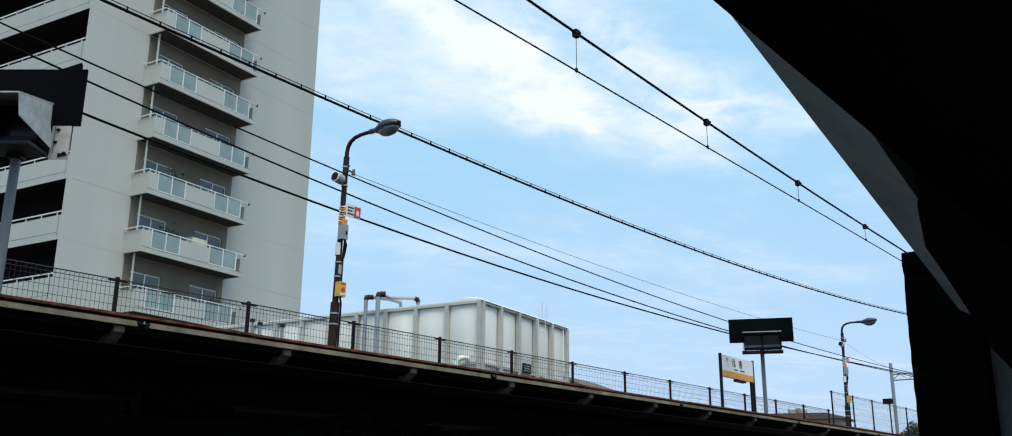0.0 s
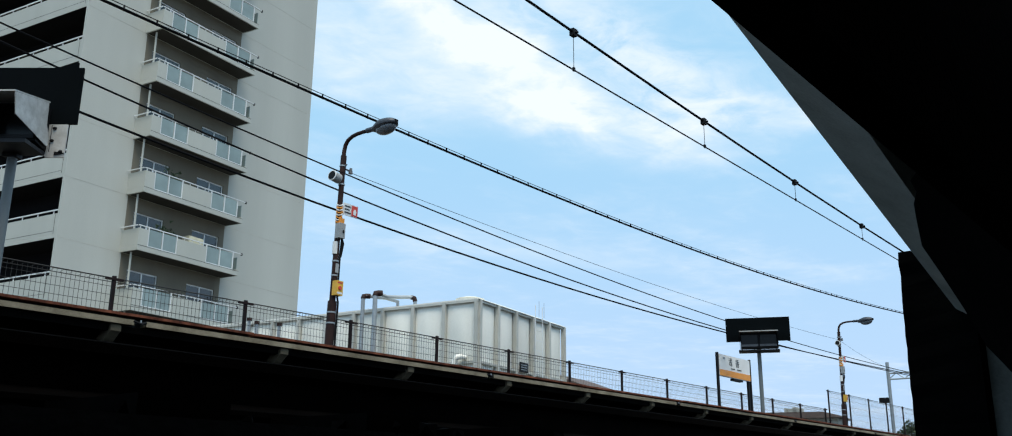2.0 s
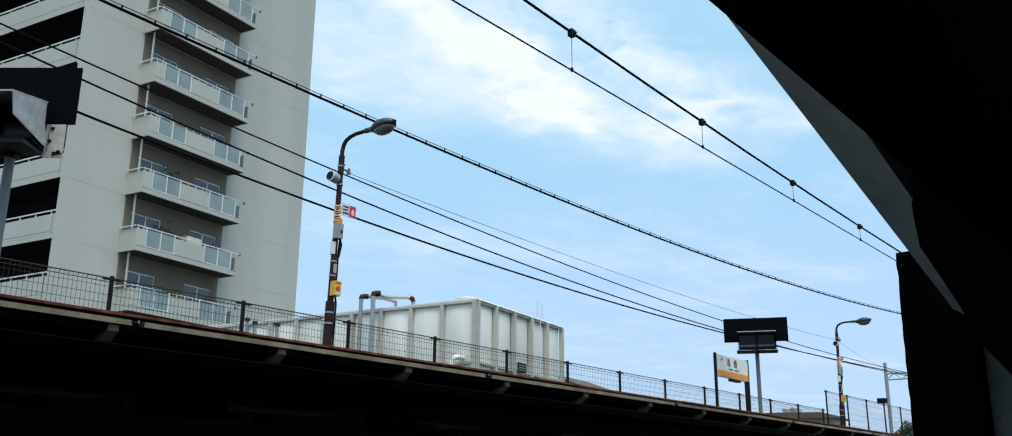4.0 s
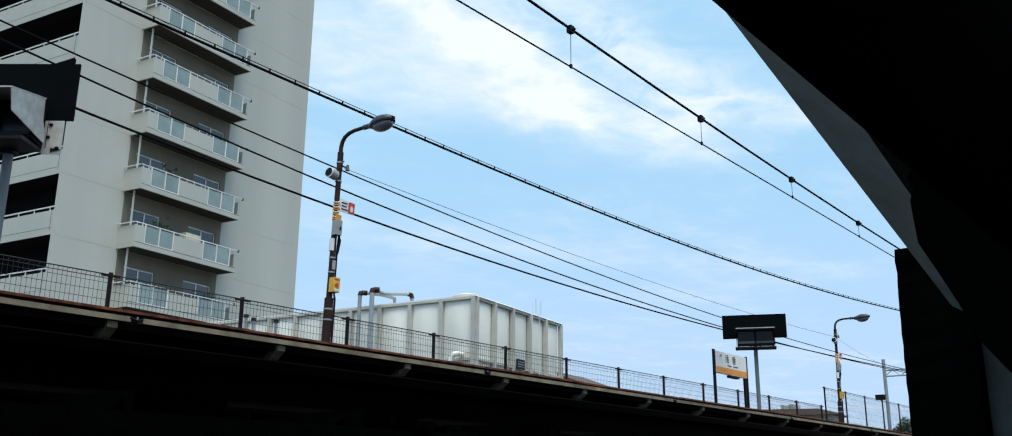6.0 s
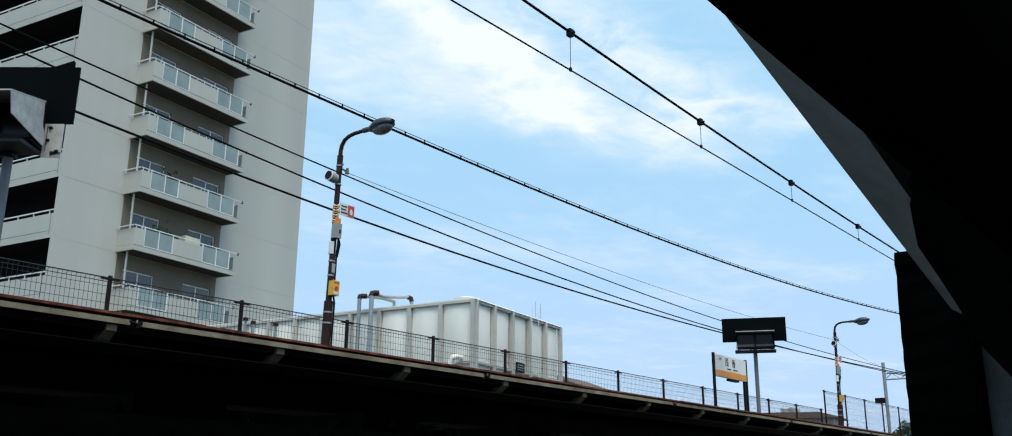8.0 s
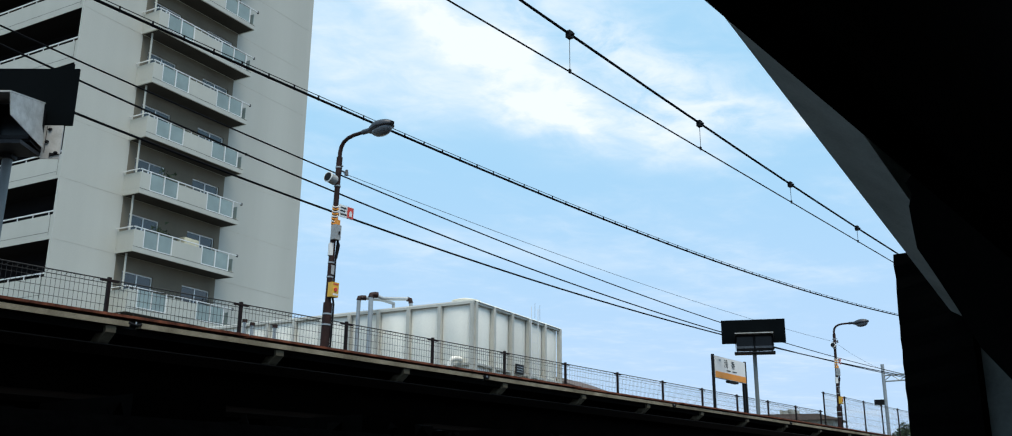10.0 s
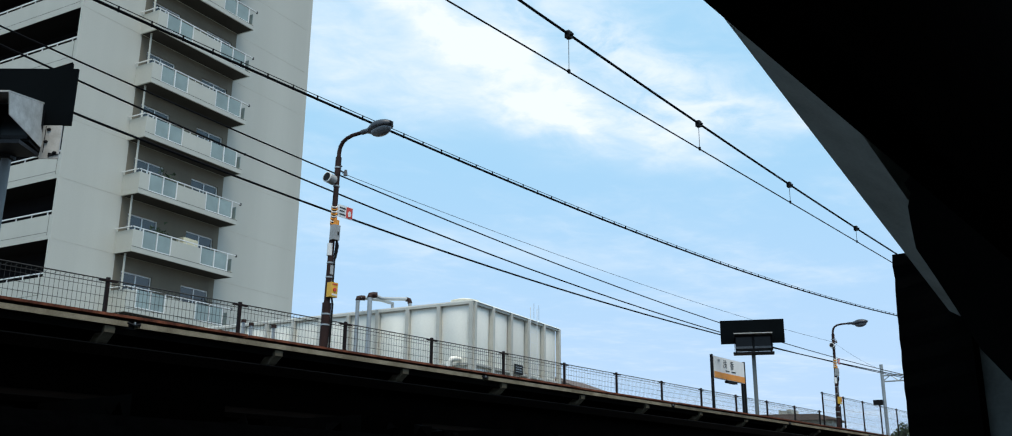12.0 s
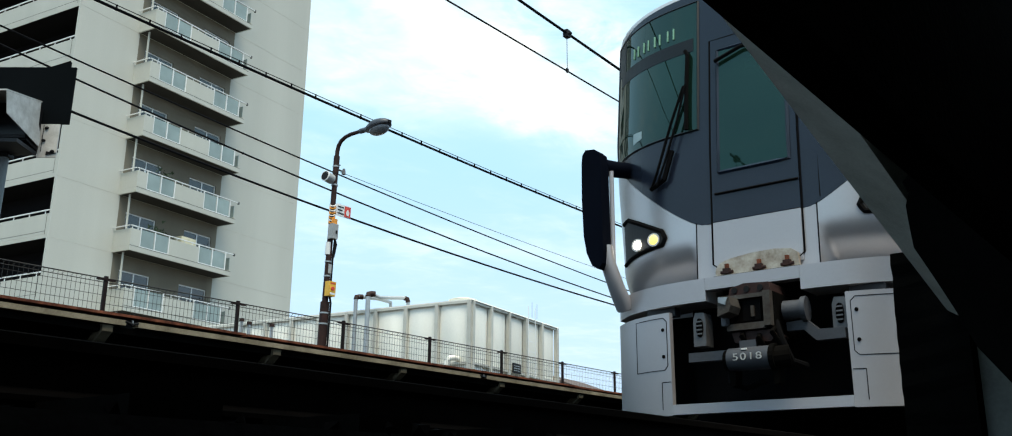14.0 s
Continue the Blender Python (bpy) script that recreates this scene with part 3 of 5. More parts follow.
# ---------------------------------------------------------------- apartment building
def build_apartments():
    """Local frame: x across (facade at 0, outwards +x), y along the balconies, z up from the ground."""
    b = radians(9.1615)
    ex, ey = Vector((math.cos(b), math.sin(b), 0)), Vector((-math.sin(b), math.cos(b), 0))
    at = ex * -37.73 + ey * 26.1
    t = thing("apartment_building", "pale grey apartment tower with stacked balconies and open corridors", "building", pose(at.x, at.y, -0.95, 0, 0, 9.1615))
    H, S = 36.0, 2.862
    Z0 = 10.805 + 0.61                 # underside of the fourth balcony
    floors = range(-3, 9)
    # facade wall with window openings, and solid body behind
    part("body", box(-19, -6.0, 1.6, 16, 0, H), M_WALL, t)
    part("end_wall", box(-6.0, 0, 15.7, 16, 0, H), M_WALL, t)
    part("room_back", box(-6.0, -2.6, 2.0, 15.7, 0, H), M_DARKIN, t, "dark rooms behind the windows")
    wins = [(3.95, 5.78), (7.63, 9.5)]
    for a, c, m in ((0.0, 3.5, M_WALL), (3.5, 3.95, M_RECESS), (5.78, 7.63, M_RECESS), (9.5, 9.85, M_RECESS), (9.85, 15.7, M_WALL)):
        part("facade_wall", box(-0.12, 0, a, c, 0, H), m, t, "pale grey rendered facade" if m == M_WALL else "beige wall behind the balconies, darkened for their shade")
    for a, c in wins:
        z = 0.0
        for k in floors:
            zf = Z0 + k * S + 0.2
            if z < zf:
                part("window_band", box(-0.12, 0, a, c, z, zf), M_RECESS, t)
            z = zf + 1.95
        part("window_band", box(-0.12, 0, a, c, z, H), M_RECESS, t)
    for k in floors:                    # storey joints
        part("joint", box(0.0, 0.004, 9.94, 15.7, Z0 + k * S - 0.025, Z0 + k * S), M_JOINT, t)
        part("joint", box(0.0, 0.004, 0.0, 3.39, Z0 + k * S - 0.025, Z0 + k * S), M_JOINT, t)
    for k in floors:
        zf = Z0 + k * S + 0.2
        for i, (a, c) in enumerate(wins):
            w = part("window", box(-0.14, -0.10, a, c, zf, zf + 1.95), M_PANE, t, "sliding glass window")
            mid = (a + c) / 2
            for y in (a + 0.03, mid, c - 0.03):
                part("window_frame", box(-0.16, -0.07, y - 0.03, y + 0.03, zf, zf + 1.95), M_ALU, w)
            part("window_head", box(-0.16, -0.07, a, c, zf + 1.89, zf + 1.95), M_ALU, w)
            if (k + i) % 2 == 0:
                part("curtain", box(-0.30, -0.26, a + 0.1, mid - 0.1, zf + 0.1, zf + 1.85), M_CURTAIN, w)
    # one balcony, then copies
    for k in floors:
        z = Z0 + k * S
        bal = part("balcony", box(0, 1.2, 3.4, 9.93, z, z + 0.24), M_WALL2, t, "balcony with frosted panels")
        # Dark sheet under the slab: the balcony's own shade, painted on.
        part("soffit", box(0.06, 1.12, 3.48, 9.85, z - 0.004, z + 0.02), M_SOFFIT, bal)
        for dims in ((0.0, 1.2, 3.4, 3.52, 1.06), (1.08, 1.2, 3.522, 3.97, 1.06), (1.08, 1.2, 5.75, 7.63, 1.06), (0.0, 1.2, 9.81, 9.93, 0.34)):
            part("parapet", box(*dims[:4], z + 0.244, z + dims[4]), M_WALL2, bal, "pale rendered parapet", bevel=0.01)
        for a, c in ((3.98, 5.74), (7.64, 9.52)):
            mid = (a + c) / 2
            for p, q in ((a, mid), (mid, c)):
                part("frosted_panel", box(1.13, 1.145, p + 0.035, q - 0.035, z + 0.30, z + 1.12), M_FROST, bal, "frosted glass panel")
            for y in (a + 0.02, mid, c - 0.02):
                part("rail_post", box(1.12, 1.18, y - 0.025, y + 0.025, z + 0.245, z + 1.2), M_ALU, bal)
            part("sill_rail", box(1.12, 1.16, a, c, z + 0.27, z + 0.31), M_ALU, bal)
        part("end_panel", box(0.1, 1.1, 9.86, 9.875, z + 0.36, z + 1.0), M_FROST, bal)
        part("rail_tip", box(1.09, 1.18, 10.1, 10.16, z + 1.14, z + 1.27), M_UNDER, bal)
        part("handrail", box(1.10, 1.17, 3.42, 10.1, z + 1.19, z + 1.23), M_ALU, bal, "aluminium handrail")
        part("end_rail", box(-0.0, 1.15, 3.30, 3.35, z + 1.16, z + 1.20), M_ALU, bal)
        for y in (3.5, 3.8, 6.2, 6.7, 7.2):
            part("rail_stub", box(1.12, 1.15, y, y + 0.03, z + 1.06, z + 1.19), M_ALU, bal)
        part("drying_arm", tube([(0.02, 9.3, z + 1.75), (0.05, 9.32, z + 1.35), (0.5, 9.34, z + 1.3)], 0.03, 6), M_UNDER, bal, "dark folded drying arm")
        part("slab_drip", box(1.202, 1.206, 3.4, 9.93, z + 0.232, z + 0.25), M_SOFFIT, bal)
        part("downpipe", tube([(0.55, 3.62, z - S + 0.16), (0.55, 3.62, z)], 0.05, 8), M_WALL2, bal)
    # open corridors on the end
    for k in range(-3, 9):
        z = 19.35 + 0.61 + (k - 3) * S
        cor = part("corridor_deck", box(-19, -0.125, 0.0, 1.6, z - 0.02, z + 0.16), M_WALL2, t)
        part("parapet", box(-19, -0.125, 0.0, 0.14, z + 0.165, z + 1.12), M_WALL2, cor, "pale corridor parapet")
        part("handrail", box(-19, -0.14, 0.03, 0.08, z + 1.28, z + 1.33), M_ALU, cor)
        for i in range(16):
            part("rail_stub", box(-0.5 - i * 1.12, -0.46 - i * 1.12, 0.04, 0.07, z + 1.12, z + 1.28), M_ALU, cor)
        part("end_groove", box(-0.27, -0.25, -0.005, -0.001, z + 0.17, z + 1.1), M_SOFFIT, cor)
        part("drain_joint", box(-19, -0.3, -0.004, 0.0, z + 0.30, z + 0.315), M_SOFFIT, cor)
        # Dark sheet below the deck and dark back wall paint the corridor's shade.
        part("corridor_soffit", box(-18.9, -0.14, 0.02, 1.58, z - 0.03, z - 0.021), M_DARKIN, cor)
        part("corridor_wall", box(-18.9, -0.3, 1.55, 1.59, z + 0.17, z + S - 0.03), M_DARKIN, cor, "corridor wall painted dark as shade")
    part("roof_slab", box(-19.3, 0.3, -0.3, 16.3, H, H + 0.4), M_WALL2, t)
    # laundry box and plants on two balconies
    z = Z0 + 0.16
    part("storage_box", box(0.35, 0.85, 6.75, 7.7, z + 0.01, z + 1.34), mat("cream_box", (0.62, 0.58, 0.42), 0.7), t, "cream storage box")
    for k in (0, 1):
        rnd = random.Random(k)
        bm = bmesh.new()
        for i in range(140):
            c = Vector((rnd.uniform(0.3, 0.8), rnd.gauss(5.3 + k * 0.2, 0.32), Z0 + k * S + 1.35 + rnd.gauss(0, 0.22)))
            d = [Vector((rnd.uniform(-1, 1), rnd.uniform(-1, 1), rnd.uniform(-1, 1))) * 0.11 for _ in range(3)]
            bm.faces.new([bm.verts.new(c + e) for e in d])
        tagged(part("balcony_plant", bm, M_LEAF, t, "leafy potted plant"), kind="stuff")


# ---------------------------------------------------------------- water tank
def build_tank():
    b = radians(9.1615)
    S = 0.70
    ox, oy, top = -21.99 * S - 0.06, 26.0 * S, 6.71 * S - 0.375
    t = thing("water_tank", "long white panelled water tank in a steel frame", "tank", pose(ox, oy, -0.95, 0, 0, 9.1615))
    H = top + 0.95
    L, D, P = 10.5, 4.88, 0.97
    part("core", box(-L + 0.06, -0.06, 0.06, D - 0.06, 0.3, H - 0.06), M_FRP, t)
    zs = [(H - 1.55, H - 0.04), (H - 3.1, H - 1.59), (0.3, H - 3.14)]

    def panel(u0, u1, z0, z1, face):
        """A pressed panel with a raised middle; face 'a' looks to -y, 'b' to +x."""
        bm = bmesh.new()
        du, dz = (u1 - u0), (z1 - z0)
        rim, hill = [], []
        for (a, c) in ((0, 0), (1, 0), (1, 1), (0, 1)):
            rim.append((u0 + a * du, z0 + c * dz, 0.0))
        for (a, c) in ((0.14, 0.10), (0.86, 0.10), (0.86, 0.66), (0.5, 0.86), (0.14, 0.66)):
            hill.append((u0 + a * du, z0 + c * dz, 0.06))

        def v(p):
            return bm.verts.new((p[0], -p[2] + 0.05, p[1]) if face == "a" else (p[2] - 0.05, p[0], p[1]))
        r, h = [v(p) for p in rim], [v(p) for p in hill]
        bm.faces.new(h)
        for q in ((r[0], r[1], h[1], h[0]), (r[1], r[2], h[2], h[1]), (r[2], h[3], h[2]), (r[2], r[3], h[3]), (r[3], h[4], h[3]), (r[3], r[0], h[0], h[4])):
            bm.faces.new(q)
        return part("tank_panel", bm, M_FRP, t, "white pressed panel", smooth=True)

    n = int(L / P)
    for i in range(n):
        for z0, z1 in zs:
            panel(-(i + 1) * P + 0.05, -i * P - 0.05, z0, z1, "a")
    for i in range(5):
        for z0, z1 in zs:
            panel(i * 0.975 + 0.05, (i + 1) * 0.975 - 0.05, z0, z1, "b")
    for i in range(n + 1):
        part("frame_post", box(-i * P - 0.05, -i * P + 0.05, -0.07, 0.04, 0.0, H), M_FRAME, t)
    for i in range(6):
        y = max(0.06, i * 0.975)
        part("frame_post", box(-0.03, 0.09, y - 0.05, y + 0.05, 0.0, H), M_FRAME, t)
    for z in (H - 0.03, H - 1.57, H - 3.12, 0.25):
        part("frame_rail", box(-L, 0.06, -0.05, 0.03, z - 0.03, z + 0.03), M_FRAME, t)
        part("frame_rail", box(-0.03, 0.06, 0.03, D, z - 0.03, z + 0.03), M_FRAME, t)
    part("tank_roof", prism([(-L - 0.05, H), (0.09, H), (0.05, H + 0.03), (-L, H + 0.03)], -0.05, D + 0.05), M_FRP, t)
    hat = bmesh.new()
    tube([(-0.55, 0.55, H + 0.02), (-0.55, 0.55, H + 0.14)], 0.34, 20, hat, r1=0.33)
    tube([(-0.55, 0.55, H + 0.14), (-0.55, 0.55, H + 0.19)], 0.38, 20, hat, r1=0.2)
    part("manhole_lid", hat, M_FRP, t, "round white manhole lid", smooth=True)
    lad = bmesh.new()
    for y in (2.75, 3.15):
        tube([(0.22, y, 0.2), (0.22, y, H + 0.3)], 0.009, 6, lad)
    for k in range(17):
        tube([(0.22, 2.75, 0.4 + k * 0.28), (0.22, 3.15, 0.4 + k * 0.28)], 0.008, 5, lad)
    part("ladder", lad, M_ALU, t, "thin steel ladder")
    part("sign_plate", box(0.10, 0.12, 2.05, 2.5, H - 1.60, H - 1.34), M_BLACK, t, "small dark plate")
    for k in range(3):
        part("letter_bar", box(0.121, 0.124, 2.11, 2.44, H - 1.55 + k * 0.065, H - 1.525 + k * 0.065), M_GALV, t)
    # overflow bend at the front
    part("overflow_bend", tube([(-0.30, -0.05, H - 1.46), (-0.33, -0.22, H - 1.45), (-0.40, -0.29, H - 1.47), (-0.46, -0.30, H - 1.56), (-0.46, -0.30, 0.1)], 0.07, 12), M_FRP, t, "white overflow pipe", smooth=True)
    # pipes over the tank
    for k, (x, r, hh) in enumerate(((-3.35, 0.055, 0.34), (-2.95, 0.065, 0.38))):
        part("riser_pipe", tube([(x, -0.35, 0), (x, -0.35, H + hh - 0.08)], r, 10), M_GALV, t, "grey riser pipe", smooth=True)
        part("pipe_elbow", tube([(x, -0.35, H + hh - 0.08), (x, -0.33, H + hh - 0.01), (x + 0.04, -0.28, H + hh), (x + 0.12, -0.2, H + hh)], r * 1.25, 10), M_BROWN, t, "rusty brown elbow", smooth=True)
    part("top_pipe", tube([(-2.9, -0.3, H + 0.38), (-2.75, -0.1, H + 0.30), (-2.6, 0.2, H + 0.33), (-2.36, 0.5, H + 0.36)], 0.05, 10), M_GALV, t, smooth=True)
    part("top_pipe", tube([(-3.3, -0.3, H + 0.34), (-3.0, 0.2, H + 0.34), (-2.9, 0.6, H + 0.3), (-2.9, 0.6, H)], 0.05, 10), M_GALV, t, smooth=True)
    part("pipe_elbow", tube([(-2.39, 0.5, H + 0.36), (-2.31, 0.54, H + 0.33), (-2.29, 0.55, H + 0.24)], 0.065, 10), M_BROWN, t, "rusty brown elbow", smooth=True)
    part("drop_pipe", tube([(-2.29, 0.55, H + 0.26), (-2.29, 0.55, H)], 0.05, 10), M_GALV, t, smooth=True)
    for x, y in ((-4.6, 1.5), (0.25, 2.9), (0.25, 3.2)):
        part("antenna_rod", tube([(x, y, H), (x, y, H + 0.42)], 0.006, 5), M_GALV, t)
    for k, x in enumerate((-7.35, -7.05, -6.2)):
        part("vent_pipe", tube([(x, -0.4, 0), (x, -0.4, H - 0.02 - 0.12 * k)], 0.05, 10), M_GALV, t, smooth=True)
        part("pipe_cap", tube([(x, -0.4, H - 0.03 - 0.12 * k), (x, -0.4, H + 0.06 - 0.12 * k)], 0.075, 10), M_BROWN, t, "rusty pipe cap", smooth=True)


# ---------------------------------------------------------------- overhead wires
def sag(p, q, drop, n=24):
    p, q = Vector(p), Vector(q)
    return [p.lerp(q, i / n) - Vector((0, 0, drop * 4 * (i / n) * (1 - i / n))) for i in range(n + 1)]


def build_wires():
    def wire(name, pts, r, label, seg=5):
        return tagged(part(name, tube(pts, r, seg), M_WIRE, None, smooth=True), label, "cable", "overhead wires")
    X = -6.6
    cat = thing("catenary", "overhead contact wire hung from a messenger wire by droppers", "catenary", pose(X, 0, 0))
    part("contact_wire", tube([(0, -15, 5.03), (0, 90, 5.06)], 0.011, 6), M_WIRE, cat)

    def zm(y):
        return 5.335 + 0.00102 * (y - 25.5) ** 2
    part("messenger_wire", tube([(0, y, zm(y)) for y in range(-15, 91, 3)], 0.019, 6), M_WIRE, cat)
    for i in range(-4, 16):
        yy = 9.68 + i * 3.72
        d = part("dropper", tube([(0, yy, 5.03), (0, yy, zm(yy))], 0.005, 4), M_WIRE, cat)
        part("clamp", box(-0.035, 0.035, yy - 0.045, yy + 0.045, zm(yy) - 0.06, zm(yy) + 0.04), M_BLACK, d, bevel=0.015)
        part("clamp_bolt", tube([(0.03, yy, zm(yy) - 0.02), (0.075, yy, zm(yy) - 0.02)], 0.018, 6), M_BLACK, d)
        part("wire_clip", box(-0.012, 0.012, yy - 0.02, yy + 0.02, 5.02, 5.075), M_BLACK, d)
    near = thing("catenary", "overhead contact wire hung from a messenger wire by droppers", "catenary", pose(-2.77, 0, 0))
    part("contact_wire", tube([(0, -40, 5.0), (0, 90, 5.02)], 0.011, 6), M_WIRE, near)
    part("messenger_wire", tube([(0, y, zm(y)) for y in range(-40, 91, 3)], 0.019, 6), M_WIRE, near)
    for i in range(-9, 16):
        yy = 8.1 + i * 3.72
        part("dropper", tube([(0, yy, 5.0), (0, yy, zm(yy))], 0.005, 4), M_WIRE, near)
    # hung cable with spacers
    K = 12.0
    zc = [(-6, 0.60), (0, 0.575), (5.8, 0.553), (11.2, 0.541), (16.7, 0.537), (24.1, 0.542), (33, 0.572), (42.2, 0.622), (52.34, 0.692)]

    def interp(rows, n=60):
        ys, zs = [a for a, _ in rows], [c for _, c in rows]
        c = np.polyfit(ys, zs, 4)
        return [(a, float(np.polyval(c, a))) for a in np.linspace(ys[0], ys[-1], n)]
    hung = thing("hung_cable", "black feeder cable clipped along a thin support wire", "cable", pose(-K, 0, 0))
    curve = interp(zc)
    part("cable", tube([(0, y, z * K - 0.385) for y, z in curve], 0.022, 6), M_WIRE, hung, smooth=True)
    part("support_wire", tube([(0, y, z * K - 0.385 + 0.062) for y, z in curve], 0.007, 5), M_WIRE, hung)
    ring = part("cable_clip", box(-0.009, 0.009, -0.010, 0.010, -0.026, 0.07), M_WIRE, hung)
    zz = np.polyfit([a for a, _ in zc], [c for _, c in zc], 4)
    ring.location = (0, 2.0, float(np.polyval(zz, 2.0)) * K - 0.385)
    for i in range(1, 88):
        y = 2.0 + i * 0.53
        o = new("cable_clip", ring.data)
        o.parent, o.location = hung, (0, y, float(np.polyval(zz, y)) * K - 0.385)
    for rows, r in (([(0.2, 0.494), (0.39, 0.4764), (0.51, 0.4675), (0.81, 0.4419), (1.06, 0.4259), (1.42, 0.4120), (1.88, 0.3955), (2.09, 0.3930), (3.41, 0.407), (4.2, 0.43)], 0.014),
                    ([(0.2, 0.48), (0.39, 0.4575), (0.48, 0.4435), (0.86, 0.4135), (1.39, 0.381), (2.08, 0.371), (3.41, 0.395), (4.2, 0.42)], 0.016),
                    ([(0.2, 0.435), (0.49, 0.404), (0.86, 0.381), (1.39, 0.366), (2.08, 0.364), (2.8, 0.379), (3.41, 0.401), (4.2, 0.43)], 0.02)):
        pts = interp([(a * 12.6, c) for a, c in rows], 40)
        wire("power_line", [(-12.6, y, z * 12.6 - 0.34) for y, z in pts], r, "black sagging power line behind the platform")
    # lamp feed from post to post
    wire("lamp_feed_wire", sag((-10.75, 9.5, 4.42), (-10.75, 30.6, 4.40), 0.19), 0.0045, "thin feed wire strung between lamp posts", 4)
    wire("lamp_feed_wire", sag((-10.75, 30.6, 4.40), (-12.5, 45, 4.9), 0.3), 0.0045, "thin feed wire strung between lamp posts", 4)


def build_utility_pole():
    t = thing("utility_pole", "concrete utility pole that carries the cables", "utility pole", pose(-12.3, 52.3, -0.95))
    part("pole", tube([(0, 0, 0), (0, 0, 9.4)], 0.17, 12, r1=0.11), M_GREYBOX, t, smooth=True)
    for z in (5.95, 6.15, 6.35, 8.82):
        part("cross_arm", box(-0.6, 0.6, -0.05, 0.05, z, z + 0.08), M_GALV, t)


def build_gantry():
    x, y = -15.0, 49.2
    t = thing("catenary_mast", "grey steel catenary mast with a lattice beam", "mast", pose(x, y, -0.95))
    part("mast", tube([(0, 0, 0), (0, 0, 6.9)], 0.085, 12), M_GALV, t, smooth=True)
    bm = bmesh.new()
    for z in (6.06, 6.35):
        tube([(0, 0, z), (14.2, 0, z)], 0.04, 6, bm)
    for i in range(18):
        a = i * 0.78
        tube([(a, 0, 6.06), (a + 0.39, 0, 6.35)], 0.022, 5, bm)
        tube([(a + 0.39, 0, 6.35), (a + 0.78, 0, 6.06)], 0.022, 5, bm)
    part("lattice_beam", bm, M_GALV, t, "lattice steel beam")
    part("far_mast", tube([(14.2, 0, 0), (14.2, 0, 6.9)], 0.13, 12), M_GALV, t, smooth=True)
    part("signal_box", box(-0.50, -0.09, -0.2, 0.1, 4.92, 5.17), M_BLACK, t, "dark box on the mast", bevel=0.02)


# ---------------------------------------------------------------- distance
def build_distance():
    t = thing("house", "low house with a brown tiled roof behind the platform", "house", pose(-20.77, 52.2, -0.95, 0, 0, 9))
    part("wall", box(-3.6, 1.9, 0, 2.2, 0, 4.55), M_WALL2, t)
    part("roof", prism([(-4.1, 4.55), (2.2, 4.55), (2.2, 4.62), (1.25, 4.87), (-2.9, 4.93), (-4.1, 4.62)], -0.5, 2.5), M_ROOFTILE, t, "brown tiled roof")
    for x, w, h in ((-0.85, 0.1, 0.24), (-0.65, 0.7, 0.2), (-0.40, 0.22, 0.26)):
        part("roof_box", box(x, x + w, -0.35, 0.3 + h, 4.8, 4.90 + h), M_WALL2, t, "pale roof housing")
    for x in (-2.9, -1.2, 0.5):
        w = part("window", box(x, x + 0.9, -0.03, 0.0, 1.2, 2.4), M_PANE, t)
        part("sill", box(x - 0.05, x + 0.95, -0.06, -0.031, 1.12, 1.19), M_ALU, w)
    t = thing("shed", "low shed with a rust-red roof ridge", "shed", pose(-18.2, 25.0, -0.95, 0, 0, 9))
    part("wall", box(-1.6, 1.6, 0, 3, 0, 3.6), M_WALL2, t)
    part("roof", prism([(-1.9, 3.6), (1.9, 3.6), (0, 4.3)], -0.3, 3.3), M_ROOFTILE, t)
    rnd = random.Random(11)
    t = thing("tree", "dark green leafy tree beyond the platform end", "tree", pose(-15.8, 54.5, -0.95))
    part("trunk", tube([(0, 0, 0), (0.1, 0, 1.7), (0.1, 0.1, 3.4)], 0.16, 8, r1=0.08), M_BARK, t)
    bm = bmesh.new()
    for i in range(3600):
        u, v = rnd.choice(((0.1, 3.85), (0.75, 3.8), (-0.35, 3.4), (0.5, 3.2), (-0.9, 2.9), (1.2, 4.1), (0.1, 2.9)))
        c = Vector((u, 0, v)) + Vector((rnd.gauss(0, 1), rnd.gauss(0, 1), rnd.gauss(0, 1))).normalized() * 0.55 * rnd.random() ** 0.5
        d = [Vector((rnd.uniform(-1, 1), rnd.uniform(-1, 1), rnd.uniform(-1, 1))) * 0.11 for _ in range(3)]
        bm.faces.new([bm.verts.new(c + e) for e in d])
    part("crown", bm, M_LEAF, t, "dense small leaves")


